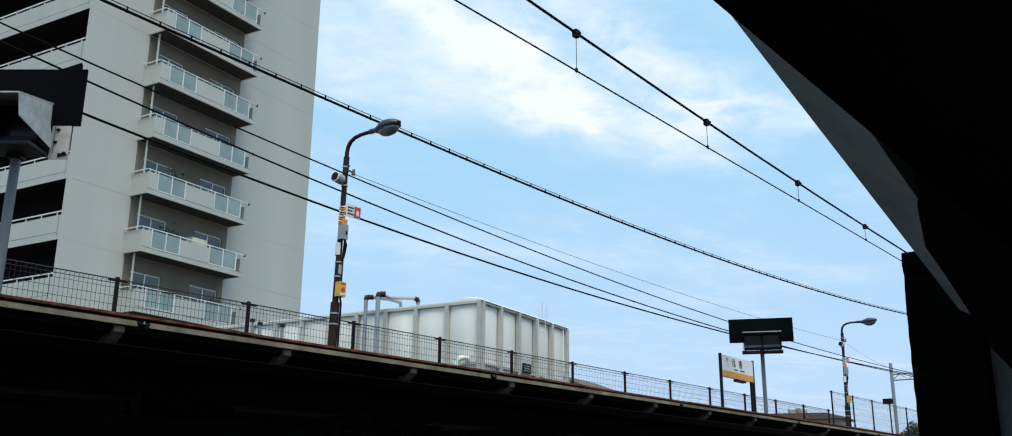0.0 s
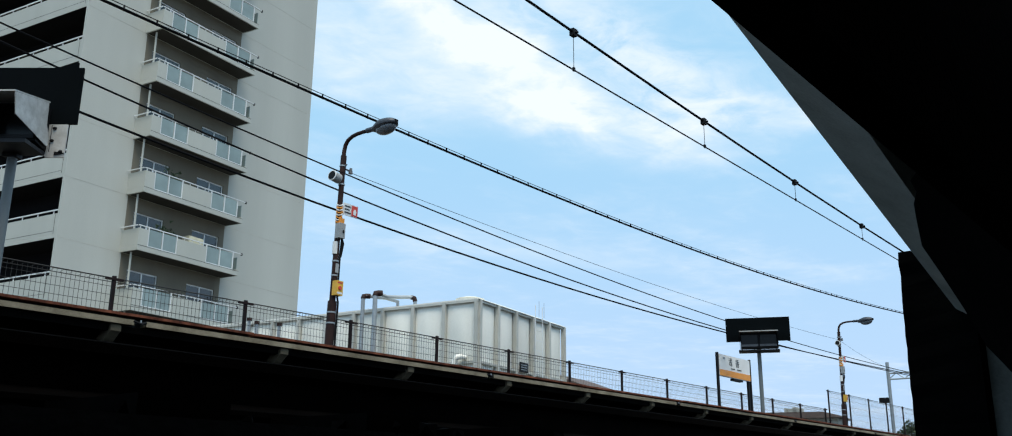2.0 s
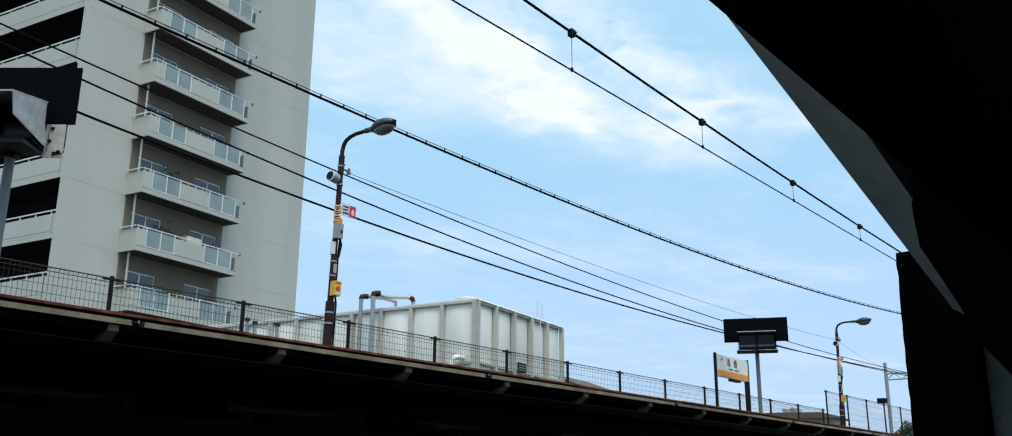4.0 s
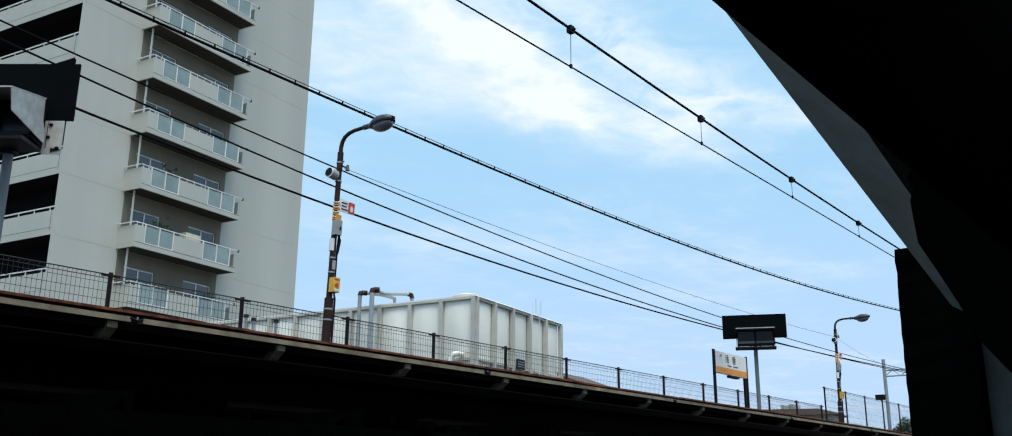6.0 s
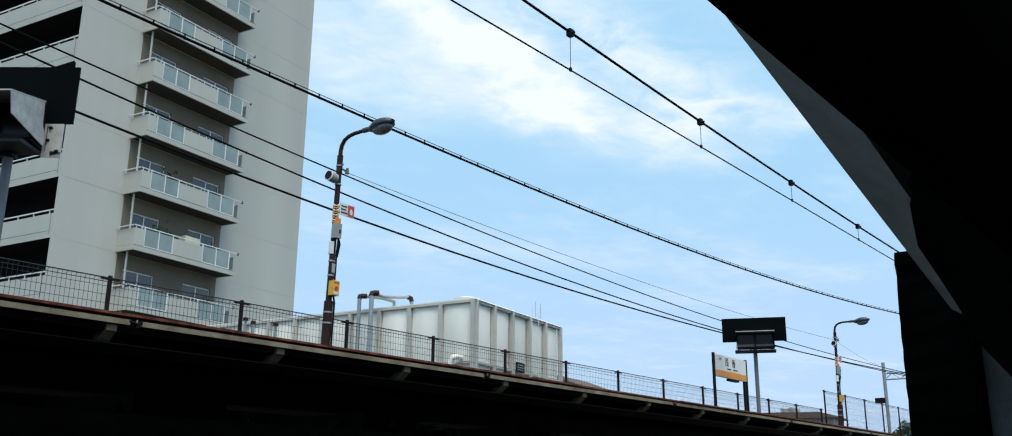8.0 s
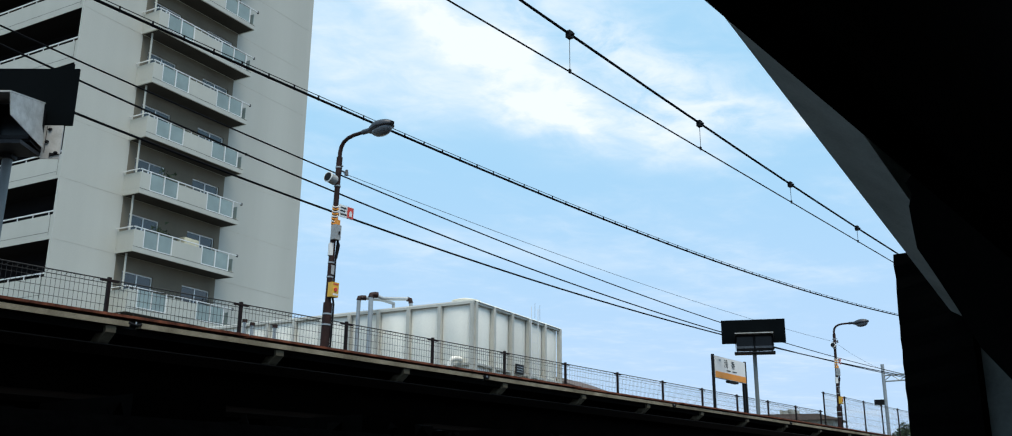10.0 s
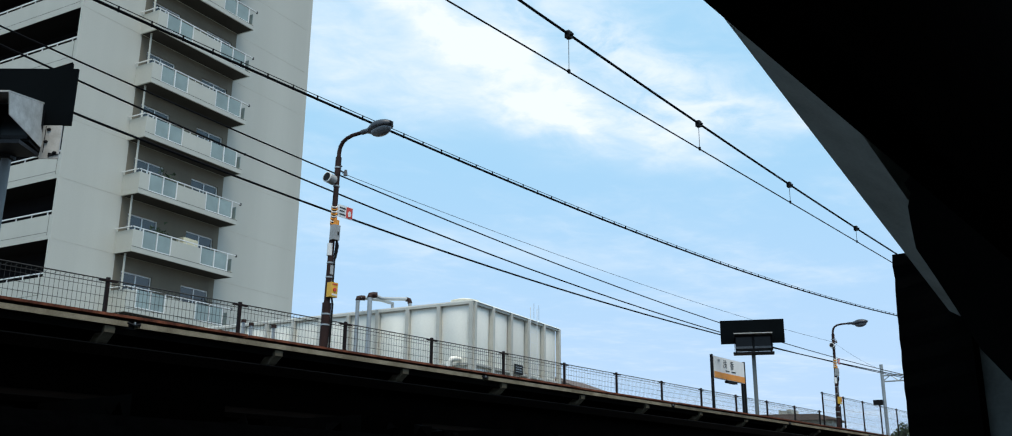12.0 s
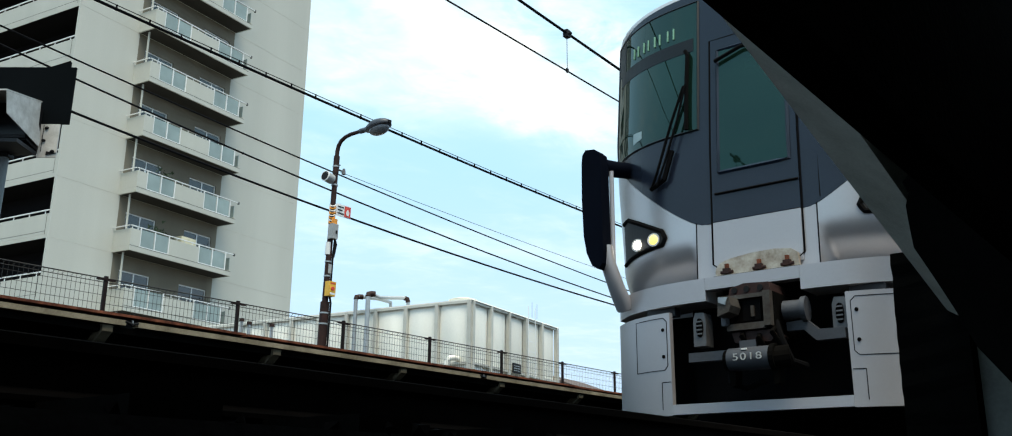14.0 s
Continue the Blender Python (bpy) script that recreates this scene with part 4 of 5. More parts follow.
# ---------------------------------------------------------------- near platform, overhead and beside the camera
def build_near_platform():
    t = thing("near_platform", "dark underside of the near platform ramp", "platform", pose(0, 0, 0), kind="structure")
    X = -0.96

    def zr(y):
        return 0.878 - (y - 2.051) * 0.2438
    # edge beam with a canted underside, sloping down along the ramp
    bm = bmesh.new()
    ends = []
    for y in (1.0, 2.1, 3.2, 4.2, 5.2, 6.2):
        ends.append([bm.verts.new((X + a, y + 0.0, zr(y) + b)) for a, b in ((0, 0), (0.19, -0.13), (0.21, -0.05), (0.03, 0.08))])
    for p, q in zip(ends, ends[1:]):
        for i in range(4):
            bm.faces.new((p[i], p[(i + 1) % 4], q[(i + 1) % 4], q[i]))
    bm.faces.new(ends[0]), bm.faces.new(ends[-1][::-1])
    part("ramp_edge", bm, M_CONC, t, "rough grey concrete ramp edge", bevel=0.008)
    out = [(2.75, zr(2.75) - 0.02), (6.2, zr(6.2) - 0.02), (6.2, zr(6.2) + 0.28), (2.75, zr(2.75) + 0.28)]
    part("ramp_slab", prism(out, X + 0.215, 3.0, "x"), M_SHADECONC, t)
    # Near-black plate, added to fill the dark area beside the ramp edge.
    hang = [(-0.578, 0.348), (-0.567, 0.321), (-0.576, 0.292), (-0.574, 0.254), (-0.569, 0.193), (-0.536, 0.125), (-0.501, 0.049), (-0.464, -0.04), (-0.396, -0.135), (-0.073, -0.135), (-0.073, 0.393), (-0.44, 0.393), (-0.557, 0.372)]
    part("hanging_plate", prism(hang, 2.2, 2.23), M_SHADESTEEL, t, "near-black plate filling the dark beside the ramp edge", bevel=0.004)
    part("upper_slab", box(-0.93, 3.0, -6, 1.0, zr(1.0), zr(1.0) + 0.28), M_SHADECONC, t)
    # Unseen extra slab, added to block light falling through the gap.
    part("upper_slab", box(-0.6, 3.0, 1.004, 2.74, zr(1.0), zr(1.0) + 0.28), M_SHADECONC, t)
    part("girder", box(-0.36, -0.30, -3, 6.0, 0.11, 1.05), M_SHADESTEEL, t, "near-black steel girder")
    bm = bmesh.new()
    rnd = random.Random(8)
    rings = []
    for k in range(32):                              # rough cast face, broken along its edge
        z = -0.94 + k * 0.051
        j = [rnd.gauss(0, 0.004) for _ in range(4)]
        rings.append([bm.verts.new(c) for c in ((-1.176 + 0.0005 * k + 0.004 * math.sin(k * 0.5) * 0.1 + j[0] * 0.2, 4.1 + j[1], z), (-0.89, 4.1 + j[2], z), (-0.89, 4.6, z), (-1.165 + j[3], 4.6, z))])
    for p, q in zip(rings, rings[1:]):
        for i in range(4):
            bm.faces.new((p[i], p[(i + 1) % 4], q[(i + 1) % 4], q[i]))
    bm.faces.new(rings[0]), bm.faces.new(rings[-1][::-1])
    part("pier", bm, M_SHADECONC, t, "rough concrete pier, darkened as in shade")
    part("post", box(-0.878, -0.5, 4.15, 4.25, -0.94, 0.30), M_POST, t)
    # Out-of-view back wall, added to close the space under the ramp.
    part("back_wall", box(-0.5, 3.0, 7.0, 7.3, -0.94, 1.0), M_SHADECONC, t)
    # Canopy out of view, added to darken the right side of the train.
    part("canopy", box(-1.15, 5.0, -40, 3.2, 4.25, 4.40), M_SHADECONC, t, "unseen canopy added to shade the train")
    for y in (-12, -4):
        part("canopy_post", tube([(2.2, y, 1.3), (2.2, y, 4.26)], 0.09, 10), M_SHADESTEEL, t)
    # Unseen side and rear walls, added to keep the space around the camera dark.
    part("side_wall", box(1.6, 1.9, -6, 7.0, -0.94, 1.0), M_SHADECONC, t)
    part("rear_wall", box(-0.93, 1.6, -6.3, -6, -0.94, 1.0), M_SHADECONC, t)


build_ground()
build_far_platform()
build_fence("mesh_fence", "low brown post and wire mesh fence on the platform", FX, PZ, 6.16 - 2.0 * 3, 1.995, 15, 1.02, 34, 10)
build_fence("tall_mesh_fence", "tall wire mesh fence at the platform end", -11.4, PZ, 31.0, 1.93, 8, 1.68, 22, 9)
build_lamp(9.35)
build_lamp(30.55)
build_monitor(-9.3, 21.1, 24)
build_near_monitor()
build_name_sign()
build_apartments()
build_tank()
build_wires()
build_gantry()
build_utility_pole()
build_distance()
build_near_platform()


# ---------------------------------------------------------------- train
def front(x, z):
    """How far back the nose lies at x across and z up."""
    c = (0.56 - 0.14 * min(1.0, max(0.0, z - 1.6))) * (min(abs(x), 1.46) / 1.45) ** 4
    if z < 1.0:
        b = 0.02
    elif z < 1.195:
        b = 0.08
    elif z < 2.2:
        b = 0.16 + (z - 1.2) * 0.05
        if z < 1.56:                                 # the cheeks tuck under above the bumper
            b += 0.24 * (1 - math.cos(math.pi * min(1.0, max(0.0, (abs(x) - 0.472) / 0.05)))) / 2 * ((1.56 - z) / 0.36) ** 2
    elif z < 3.66:
        b = 0.21 + (z - 2.2) * 0.10
    else:
        b = 0.356 + (z - 3.66) * 0.10 + 5.0 * (z - 3.66) ** 2
    return b + c


def skin(x0, x1, lo, hi, nx, nz, off=0.0, thick=0.03):
    """A patch that follows the nose between two heights given as functions of x, with thickness."""
    bm = bmesh.new()
    rows = []
    for d in (off, off - thick):
        g = []
        for i in range(nx + 1):
            x = x0 + (x1 - x0) * i / nx
            a, b = lo(x), hi(x)
            g.append([bm.verts.new((x, front(x, a + (b - a) * j / nz) - d, a + (b - a) * j / nz)) for j in range(nz + 1)])
        rows.append(g)
    f, k = rows
    for i in range(nx):
        for j in range(nz):
            bm.faces.new((f[i][j], f[i + 1][j], f[i + 1][j + 1], f[i][j + 1]))
            bm.faces.new((k[i][j], k[i][j + 1], k[i + 1][j + 1], k[i + 1][j]))
    for i in range(nx):
        bm.faces.new((f[i][0], k[i][0], k[i + 1][0], f[i + 1][0]))
        bm.faces.new((f[i][nz], f[i + 1][nz], k[i + 1][nz], k[i][nz]))
    for j in range(nz):
        bm.faces.new((f[0][j], f[0][j + 1], k[0][j + 1], k[0][j]))
        bm.faces.new((f[nx][j], k[nx][j], k[nx][j + 1], f[nx][j + 1]))
    return bm


def on_nose(pts, off=0.012):
    return [(x, front(x, z) - off, z) for x, z in pts]


def seam(pts, r, off=0.004):
    out = []
    for (xa, za), (xb, zb) in zip(pts, pts[1:]):
        out += [(xa + (xb - xa) * i / 6, za + (zb - za) * i / 6) for i in range(6)]
    return tube(on_nose(out + [pts[-1]], off), r, 5)


def mirror_x(bm):
    bmesh.ops.scale(bm, vec=(-1, 1, 1), verts=bm.verts[:])
    bmesh.ops.reverse_faces(bm, faces=bm.faces[:])
    return bm


def build_train():
    t = thing("train", "silver commuter train with a slate grey cab mask and lit headlamps", "train", pose(-2.77, 80, 0))

    def vee(x):
        return 1.63 + 0.78 * max(0.0, abs(x) - 0.42) ** 1.25

    def top(x):
        return 3.71 - 0.12 * (x / 1.45) ** 4
    W = 1.46
    # lower nose in three panels, dark mask above
    part("nose_panel", skin(-0.47, 0.47, lambda x: 1.2, vee, 10, 4, 0.0, 0.30), M_TRAINW, t, "silver centre nose panel", smooth=True)
    for s in (1, -1):
        bm = skin(-W, -0.474, lambda x: 1.2, vee, 32, 24)
        part("nose_cheek", bm if s == 1 else mirror_x(bm), M_TRAIN, t, "silver nose cheek", smooth=True)
    part("mask", skin(-W, W, lambda x: vee(x) + 0.004, top, 48, 20), M_MASK, t, "slate blue grey cab mask", smooth=True)
    # roof cowl
    def crown(x):
        return top(x) + 0.30 * (1 - (x / 1.47) ** 4) + 0.03
    part("roof_cowl", skin(-W, W, lambda x: top(x) + 0.004, crown, 40, 8), M_TRAINW, t, "pale silver roof cowl", smooth=True)
    # car body behind
    y0, y1 = 0.98, 20.0
    prof = [(-1.45, 1.0), (-1.45, 3.42)] + [(-1.42 + 2.84 * i / 16, 3.60 + 0.42 * (1 - abs(2 * i / 16 - 1) ** 3)) for i in range(17)] + [(1.45, 3.42), (1.45, 1.0)]
    body = part("car_body", prism(prof, y0, y1), M_TRAIN, t, "brushed silver car body", smooth=True)
    for s in (-1, 1):
        for y in (3.2, 7.9, 12.6, 17.3):
            d = part("passenger_door", box(s * 1.452 - 0.008, s * 1.452 + 0.008, y - 0.65, y + 0.65, 1.12, 3.0), M_TRAINW, body)
            for q in (-0.33, 0.33):
                part("door_window", box(s * 1.462 - 0.004, s * 1.462 + 0.004, y + q - 0.22, y + q + 0.22, 1.95, 2.75), M_PANE, d)
        for y in (5.55, 10.25, 14.95):
            part("side_window", box(s * 1.453 - 0.006, s * 1.453 + 0.006, y - 1.25, y + 1.25, 1.9, 2.75), M_PANE, body)
    part("underframe", box(-1.25, 1.25, 1.6, 19.5, 0.18, 1.0), M_RUBBER, t, "dark underfloor equipment", bevel=0.03)
    for by in (3.2, 16.8):
        for dy in (-1.05, 1.05):
            w = part("wheelset", tube([(-0.62, by + dy, 0.43), (0.62, by + dy, 0.43)], 0.08, 10), M_SHADESTEEL, t)
            for s in (-1, 1):
                part("wheel", tube([(s * 0.52, by + dy, 0.43), (s * 0.64, by + dy, 0.43)], 0.43, 28), M_SHADESTEEL, w)
    # windscreens
    for s in (1, -1):
        bm = skin(-1.415, -0.44, lambda x: 2.44, lambda x: 3.62 - 0.05 * max(0, -x - 0.9), 20, 14, 0.006, 0.01)
        ws = part("windscreen", bm if s == 1 else mirror_x(bm), M_GLASS, t, "tinted green cab windscreen", smooth=True)
        bm = skin(-1.36, -0.48, lambda x: 3.16, lambda x: 3.28, 14, 2, 0.009, 0.003)
        part("screen_bar", bm if s == 1 else mirror_x(bm), M_SEAL, ws, "black screen bar")
        rim = [(-1.415, 2.44), (-0.44, 2.44), (-0.44, 3.62), (-0.9, 3.62), (-1.415, 3.595), (-1.415, 2.44)]
        bm = seam(rim, 0.013, 0.0)
        part("screen_seal", bm if s == 1 else mirror_x(bm), M_SEAL, ws, "black rubber seal")
        bm = skin(-1.405, -1.27, lambda x: 3.28, lambda x: 3.58, 4, 4, 0.009, 0.003)
        part("display_surround", bm if s == 1 else mirror_x(bm), M_SEAL, ws)
        bm = skin(-1.12, -1.01, lambda x: 2.50 + 0.2 * (x + 1.12), lambda x: 2.60 - 0.1 * (x + 1.12), 3, 2, 0.009, 0.002)
        part("pale_card", bm if s == 1 else mirror_x(bm), M_CARD, ws, "pale card at the screen foot")
    for i, w in enumerate((0.0, 0.055, 0.13, 0.185, 0.26, 0.315, 0.40, 0.46)):
        x = -1.13 + w
        part("led_bar", tube(on_nose([(x, 3.33), (x, 3.43)], 0.011), 0.009, 4), M_LED, t, "dim green display bar")
    # wipers
    wip = bmesh.new()
    tube(on_nose([(-0.86, 2.03), (-0.80, 2.15), (-0.66, 2.55), (-0.55, 2.84)], 0.05), 0.012, 5, wip)
    tube(on_nose([(-0.80, 2.03), (-0.72, 2.20), (-0.60, 2.55), (-0.53, 2.84)], 0.06), 0.010, 5, wip)
    tube(on_nose([(-0.53, 2.45), (-0.53, 2.84), (-0.52, 3.12), (-0.545, 3.17)], 0.035), 0.018, 5, wip)
    tube(on_nose([(-0.88, 2.02), (-0.74, 2.07), (-0.66, 2.3)], 0.04), 0.022, 5, wip)
    part("wiper", wip, M_RUBBER, t, "black wiper with two arms")
    part("wiper", mirror_x(tube(on_nose([(-0.86, 2.03), (-0.80, 2.15), (-0.66, 2.55), (-0.55, 2.84)], 0.05), 0.012, 5)), M_RUBBER, t)
    part("wiper", tube(on_nose([(-0.27, 2.98), (-0.05, 3.05), (0.2, 3.03)], 0.05), 0.016, 5), M_RUBBER, t)
    # gangway door
    dz0, dz1 = 1.25, 3.2
    door = part("gangway_door", skin(-0.325, 0.36, lambda x: 1.64, lambda x: dz1, 6, 10, 0.010, 0.02), M_MASK, t, "slate grey gangway door", smooth=True)
    part("door_lower", skin(-0.325, 0.36, lambda x: dz0, lambda x: 1.634, 6, 4, 0.010, 0.02), M_TRAINW, door, smooth=True)
    part("door_window", skin(-0.255, 0.29, lambda x: 2.04, lambda x: 3.08, 6, 8, 0.016, 0.008), M_GLASS, door, "tinted door window")
    part("window_seal", seam([(-0.262, 2.03), (0.297, 2.03), (0.297, 3.09), (-0.262, 3.09), (-0.262, 2.03)], 0.016, 0.010), M_MASK, door)
    part("door_seal", seam([(-0.26, dz0), (0.30, dz0), (0.37, dz0 + 0.06), (0.37, dz1), (-0.335, dz1), (-0.335, dz0 + 0.06), (-0.26, dz0)], 0.007, 0.006), M_RUBBER, door, "black door seal")
    part("door_rail", seam([(-0.30, 1.86), (0.355, 1.86)], 0.009, 0.016), M_RUBBER, door)
    for s in (-1, 1):
        part("panel_seam", seam([(s * 0.472, 1.21), (s * 0.472, 1.66)], 0.005, 0.001), M_RUBBER, t)
    hw = tube(on_nose([(0.5, 1.7), (0.5, 2.35)], 0.0), 0.004, 4)
    part("panel_seam", hw, M_RUBBER, t)
    # coupling plate on the door foot
    pl = [(-0.30, 1.205), (0.34, 1.205), (0.335, 1.30), (0.29, 1.335), (0.16, 1.35), (-0.02, 1.345), (-0.18, 1.325), (-0.26, 1.30), (-0.295, 1.26)]
    fy = front(0, 1.25)
    pt = part("foot_plate", prism(pl, fy - 0.05, fy - 0.015), mat("worn_cream_plate", (0.42, 0.40, 0.35), 0.7, stain=(0.2, 0.16, 0.12), scale=14), t, "worn cream foot plate", bevel=0.008)
    for x in (-0.2, 0.05, 0.26):
        hg = part("hinge", box(x - 0.026, x + 0.026, fy - 0.085, fy - 0.045, 1.212, 1.25), M_BROWN, pt, "rusty hinge", bevel=0.008)
        part("hinge_pin", tube([(x - 0.045, fy - 0.07, 1.222), (x + 0.05, fy - 0.07, 1.222)], 0.013, 8), M_BROWN, hg)
        part("hinge_lug", box(x - 0.012, x + 0.012, fy - 0.075, fy - 0.048, 1.252, 1.285), M_RUST, hg, bevel=0.005)
    part("plate_lip", box(-0.31, 0.35, fy - 0.062, fy - 0.02, 1.194, 1.204), M_RUBBER, pt)
    # headlamps
    for s in (1, -1):
        def hi(x):
            return 1.635 + 0.235 * min(1.0, max(0.0, (-x - 0.77) / 0.46))

        def lo(x):
            return 1.555 - 0.03 * min(1.0, (-x - 0.77) / 0.2)
        bm = skin(-1.34, -0.77, lo, hi, 14, 5, 0.008, 0.02)
        hl = part("headlight", bm if s == 1 else mirror_x(bm), M_UNDER, t, "dark headlamp lens")
        rimline = [(-1.34, 1.52), (-0.79, 1.545), (-0.76, 1.595), (-0.79, 1.655), (-1.24, 1.875), (-1.34, 1.875)]
        bm = seam(rimline, 0.02, 0.006)
        part("lamp_rim", bm if s == 1 else mirror_x(bm), M_RUBBER, hl, "black lamp surround")
        for x, m, zl in ((-1.075, M_LAMPW, 1.605), (-0.872, M_LAMPY, 1.60)):
            c = (s * x, front(x, zl) - 0.02, zl)
            ring = tube([(s * x, front(x, zl) - 0.012, zl), (s * x, front(x, zl) - 0.03, zl)], 0.054, 18)
            part("reflector", ring, M_ALU, hl)
            part("bulb", ellipsoid(c, (0.043, 0.023, 0.043), None, 14, 8), m, hl, "glowing lamp", smooth=True)
    # bumper band with the coupler notch
    for s in (1, -1):
        bm = skin(-1.33, -0.36, lambda x: 1.02, lambda x: 1.19, 20, 2, 0.03, 0.36)
        part("bumper", bm if s == 1 else mirror_x(bm), M_TRAINW, t, "silver bumper band", smooth=True)
    part("bumper_bridge", skin(-0.358, 0.358, lambda x: 1.10, lambda x: 1.19, 8, 2, 0.03, 0.10), M_TRAINW, t, smooth=True)
    # Black backing paints the shade inside the coupler notch.
    part("notch_backing", box(-0.62, 0.62, 0.35, 0.45, 0.32, 1.15), M_RUBBER, t, "black backing for the shade in the coupler recess")
    part("floor_pan", box(-1.30, 1.30, 0.75, 1.3, 0.35, 1.05), M_RUBBER, t)
    # skirts
    for s in (1, -1):
        bm = skin(-1.29, -0.66, lambda x: 0.205, lambda x: 0.965, 16, 5, 0.0, 0.05)
        sk = part("skirt", bm if s == 1 else mirror_x(bm), M_TRAINW, t, "silver skirt panel", smooth=True)
        for loop in ([(-1.01, 0.54), (-1.01, 0.93), (-0.72, 0.93), (-0.69, 0.90), (-0.69, 0.57), (-0.72, 0.54), (-1.01, 0.54)],
                     [(-0.75, 0.25), (-0.75, 0.45), (-0.67, 0.45)]):
            bm = seam(loop, 0.0028, 0.001)
            part("hatch_seam", bm if s == 1 else mirror_x(bm), M_RUBBER, sk)
        for z in (0.64, 0.84):
            p = on_nose([(-0.725, z)], 0.004)[0]
            part("latch", ellipsoid((s * p[0], p[1], p[2]), (0.014, 0.008, 0.014), None, 8, 6), M_RUBBER, sk)
        bm = box(-0.90, -0.66, 0.14, 0.22, 0.955, 1.03)
        part("skirt_hanger", bm if s == 1 else mirror_x(bm), M_UNDER, sk)
    part("guard_bar", box(-0.66, 0.66, 0.04, 0.12, 0.210, 0.282), M_TRAINW, t, "silver lower guard bar", bevel=0.008)
    # coupler and its gear
    c = part("coupler", box(-0.09, 0.22, -0.10, 0.25, 0.72, 1.00), M_SHADESTEEL, t, "dark automatic coupler", bevel=0.02)
    part("coupler_top", prism([(-0.10, 0.995), (0.215, 0.995), (0.20, 1.065), (0.02, 1.075), (-0.085, 1.05)], -0.12, 0.16), M_BROWN, c, "rusty brown top casting", bevel=0.012)
    part("face_bar", box(0.165, 0.215, -0.155, -0.101, 0.76, 1.0), M_CAST, c, "worn vertical casting", bevel=0.01)
    part("face_bar", box(-0.11, 0.164, -0.150, -0.101, 0.745, 0.79), M_CAST, c, bevel=0.01)
    part("face_bar", box(-0.09, 0.164, -0.140, -0.101, 0.965, 0.993), M_CAST, c, bevel=0.008)
    part("coupler_horn", prism([(-0.115, 0.83), (-0.03, 0.855), (-0.012, 0.90), (-0.025, 0.965), (-0.105, 0.965)], -0.28, -0.12), M_CAST, c, "worn metal coupling horn", bevel=0.022)
    part("worn_edge", prism([(-0.10, 0.925), (-0.05, 0.905), (-0.03, 0.955), (-0.098, 0.96)], -0.290, -0.281), M_GALV, c, "bright worn metal", bevel=0.003)
    part("worn_edge", box(-0.135, -0.10, -0.18, -0.12, 0.78, 0.86), M_LINK, c, bevel=0.008)
    # Flat black plate gives the socket hole its shade.
    part("coupler_socket", box(0.0, 0.13, -0.115, -0.102, 0.81, 0.955), M_RUBBER, c, "black plate for the shade in the socket hole")
    part("coupler_pin", box(0.065, 0.088, -0.132, -0.116, 0.835, 0.91), M_CAST, c, bevel=0.004)
    part("lower_casting", prism([(-0.09, 0.735), (0.20, 0.735), (0.235, 0.70), (0.19, 0.655), (-0.07, 0.665)], -0.12, 0.1), M_BROWN, c, "brown lower casting", bevel=0.012)
    part("draft_drum", tube([(0.235, 0.04, 0.88), (0.38, 0.055, 0.88)], 0.068, 18), M_LINK, c, "grey draft drum", smooth=True)
    part("drum_flange", tube([(0.36, 0.054, 0.88), (0.395, 0.057, 0.88)], 0.088, 18), M_LINK, c, smooth=True)
    part("coupler_shank", tube([(0.06, 0.2, 0.88), (0.06, 1.2, 0.88)], 0.09, 10), M_SHADESTEEL, c)
    for x in (-0.05, 0.04, 0.14):
        part("bolt", tube([(x, -0.128, 1.03), (x, -0.121, 1.03)], 0.022, 10), M_BLACK, c)
    for x, z in ((-0.02, 0.70), (0.10, 0.68), (0.2, 0.71)):
        part("air_pipe", tube([(x, -0.05, z + 0.06), (x + 0.02, -0.16, z), (x + 0.05, -0.10, z - 0.08)], 0.018, 8), M_SHADESTEEL, c, smooth=True)
    ec = part("electric_head", tube([(-0.10, -0.14, 0.545), (0.20, -0.14, 0.545)], 0.08, 24), M_LINK, t, "grey cylinder with the unit number", smooth=True)
    part("cap", tube([(-0.13, -0.14, 0.545), (-0.10, -0.14, 0.545)], 0.07, 18), M_SHADESTEEL, ec)
    part("cap", tube([(0.20, -0.14, 0.54), (0.31, -0.10, 0.55)], 0.075, 14), M_SHADESTEEL, ec)
    for i, digit in enumerate("5018"):
        writing("digit", digit, 0.075, M_NUMBER, ec, Matrix.Translation((-0.028 + 0.056 * i, -0.2225, 0.55)) @ Euler((radians(90), 0, 0)).to_matrix().to_4x4() @ Matrix.Diagonal((1.25, 0.9, 1, 1)), "pale digit of the unit number")
    part("head_strut", box(-0.02, 0.10, -0.16, -0.10, 0.62, 0.67), M_LINK, ec, bevel=0.008)
    part("clamp_ring", tube([(0.20, -0.13, 0.545), (0.235, -0.13, 0.545)], 0.092, 18), M_SHADESTEEL, ec)
    for x in (-0.09, 0.22):
        part("foot_bracket", prism([(x - 0.03, 0.48), (x + 0.03, 0.48), (x + 0.02, 0.37), (x - 0.01, 0.36)], -0.15, -0.05), M_SHADESTEEL, ec, bevel=0.006)
    part("name_tab", box(0.01, 0.05, -0.208, -0.196, 0.600, 0.610), M_WHITE, ec)
    part("link_bar", box(-0.46, -0.15, -0.06, 0.0, 0.565, 0.63), M_LINK, t, bevel=0.01)
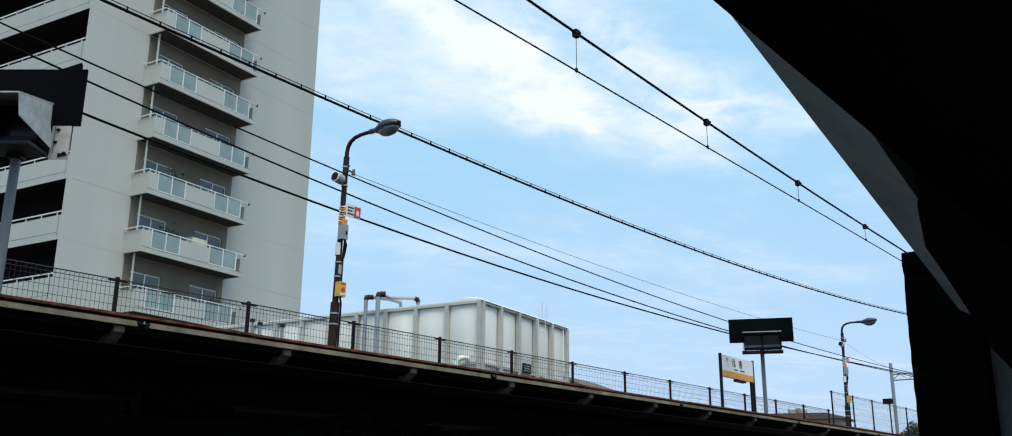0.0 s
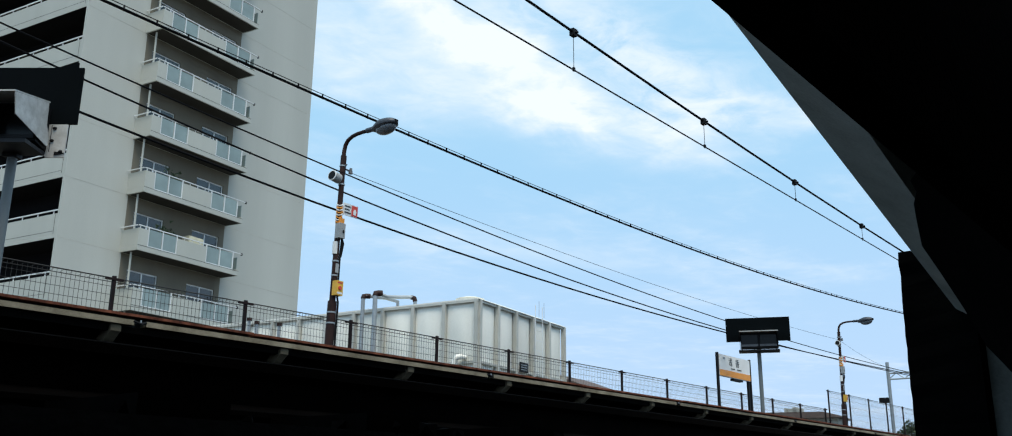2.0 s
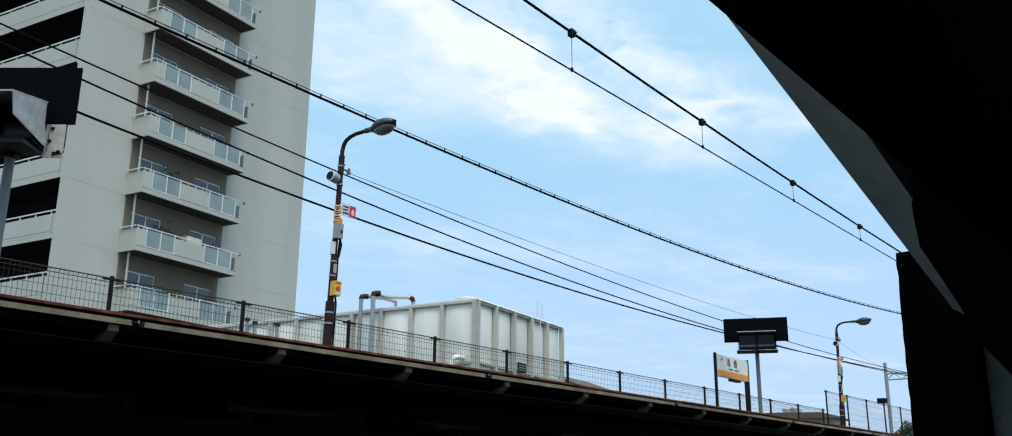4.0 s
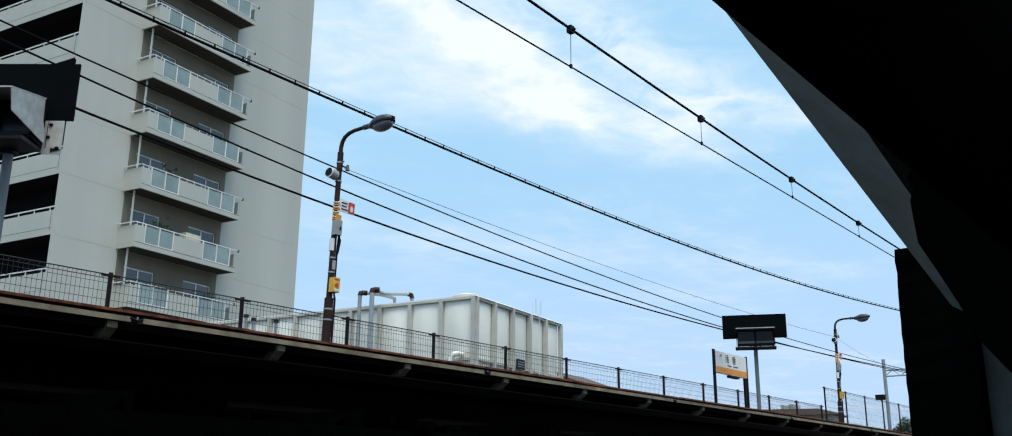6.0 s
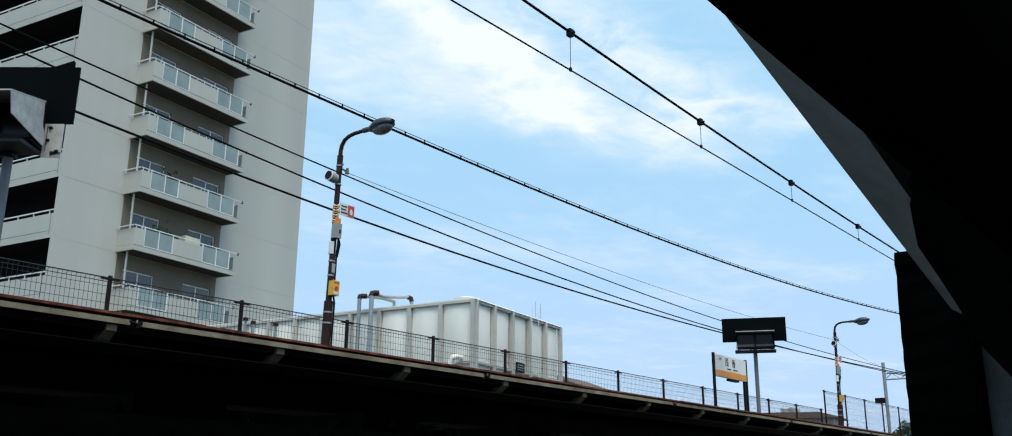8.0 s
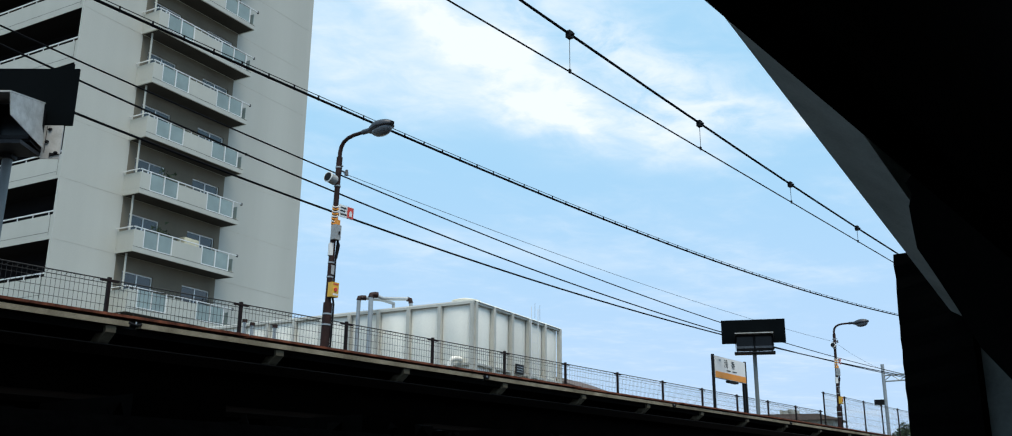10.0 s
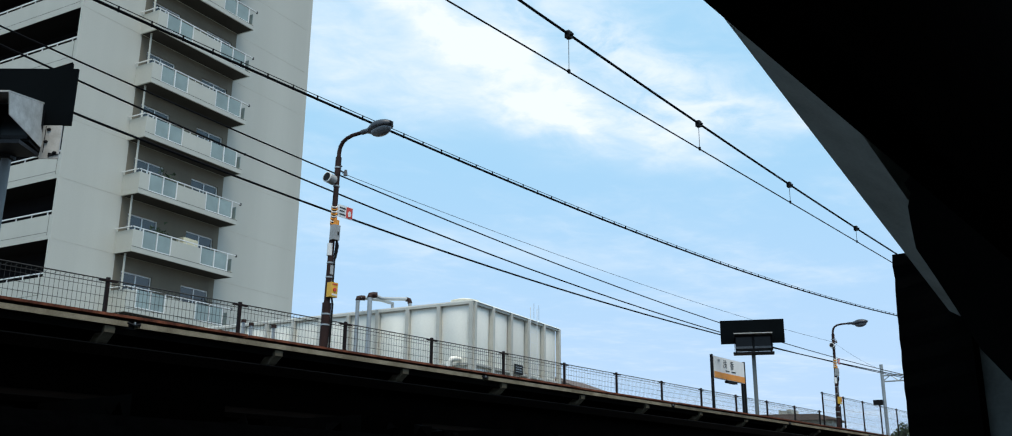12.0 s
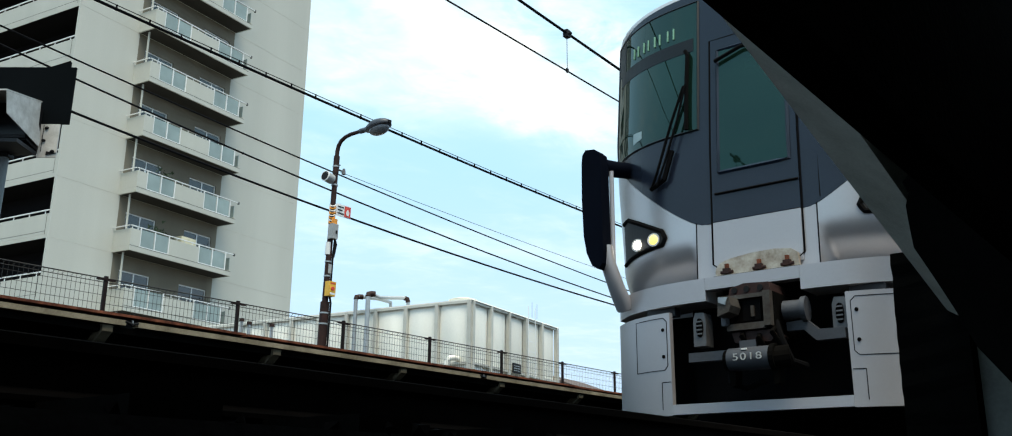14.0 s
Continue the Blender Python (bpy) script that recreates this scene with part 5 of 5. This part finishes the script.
    part("link_bar", prism([(0.24, 0.74), (0.36, 0.74), (0.44, 0.66), (0.64, 0.66), (0.64, 0.73), (0.46, 0.735), (0.38, 0.81), (0.24, 0.80)], 0.05, 0.11), M_LINK, t, "bent grey brake link", bevel=0.008)
    for x in (-0.445, 0.595):
        j = part("jumper_box", prism([(x - 0.05, 0.70), (x + 0.05, 0.70), (x + 0.052, 0.88), (x + 0.038, 0.945), (x - 0.03, 0.95), (x - 0.048, 0.90)], 0.10, 0.22), M_JUMP, t, "grey jumper box", bevel=0.014)
        oval = [(x + 0.004 + 0.028 * math.copysign(abs(math.cos(a)) ** 0.7, math.cos(a)), 0.835 + 0.07 * math.sin(a)) for a in (math.tau * k / 16 for k in range(16))]
        part("grille", prism(oval, 0.092, 0.099), M_RUBBER, j, "black oval grille")
        for k in range(4):
            part("slat", box(x - 0.018, x + 0.026, 0.085, 0.0915, 0.785 + k * 0.03, 0.795 + k * 0.03), M_JUMP, j)
    hose = tube([(-0.15, -0.05, 0.52), (-0.13, -0.08, 0.40), (-0.05, -0.02, 0.36), (0.05, 0.1, 0.42)], 0.022, 8)
    part("brake_hose", hose, M_RUBBER, t, "black brake hose", smooth=True)
    part("brake_hose", tube([(0.20, -0.05, 0.80), (0.26, -0.10, 0.66), (0.30, -0.05, 0.52), (0.34, 0.1, 0.50)], 0.025, 8), M_RUBBER, t, smooth=True)
    # fall guards at the corners, with handrails under them
    for s in (1, -1):
        out = [(-1.355, 2.26), (-1.347, 2.33), (-1.315, 2.37), (-1.23, 2.36), (-1.185, 2.32), (-1.172, 2.22), (-1.165, 1.50), (-1.175, 1.40), (-1.21, 1.355), (-1.27, 1.39), (-1.32, 1.50), (-1.345, 1.64), (-1.358, 1.95)]
        bm = prism(out, -0.06, 0.06)
        g = part("fall_guard", bm if s == 1 else mirror_x(bm), M_PAD, t, "tall black rubber corner guard", bevel=0.025)
        bm = tube([(-1.24, 0.05, 2.24), (-1.24, 0.28, 2.28), (-1.20, 0.62, 2.34)], 0.07, 12)
        part("guard_bracket", bm if s == 1 else mirror_x(bm), M_PAD, g, smooth=True)
        bm = tube([(-1.17, 0.10, 2.20), (-1.17, 0.10, 1.42)], 0.02, 10)
        part("guard_rod", bm if s == 1 else mirror_x(bm), M_TRAINW, g, "silver rod")
        bm = tube([(-1.20, 0.04, 1.56), (-1.19, 0.05, 1.42), (-1.17, 0.16, 1.20), (-1.17, 0.26, 1.09)], 0.055, 12, r1=0.072)
        part("guard_foot", bm if s == 1 else mirror_x(bm), M_TRAINW, g, "silver curved foot", smooth=True)
    return t


def motions():
    """The train runs in along the near track."""
    walk(train, [(0.0, pose(-2.77, 6.3 + 66.5, 0)), (4.0, pose(-2.77, 6.3 + 48.0, 0)), (8.0, pose(-2.77, 6.3 + 29.2, 0)), (11.0, pose(-2.77, 6.3 + 14.7, 0)),
                 (12.4, pose(-2.77, 6.3 + 7.85, 0)), (12.8, pose(-2.77, 6.3 + 5.88, 0)), (13.1, pose(-2.77, 6.3 + 4.42, 0)), (13.4, pose(-2.77, 6.3 + 2.96, 0)),
                 (13.6, pose(-2.77, 6.3 + 1.99, 0)), (13.8, pose(-2.77, 6.3 + 1.0, 0)), (14.0, pose(-2.77, 6.3, 0))])


train = build_train()
motions()
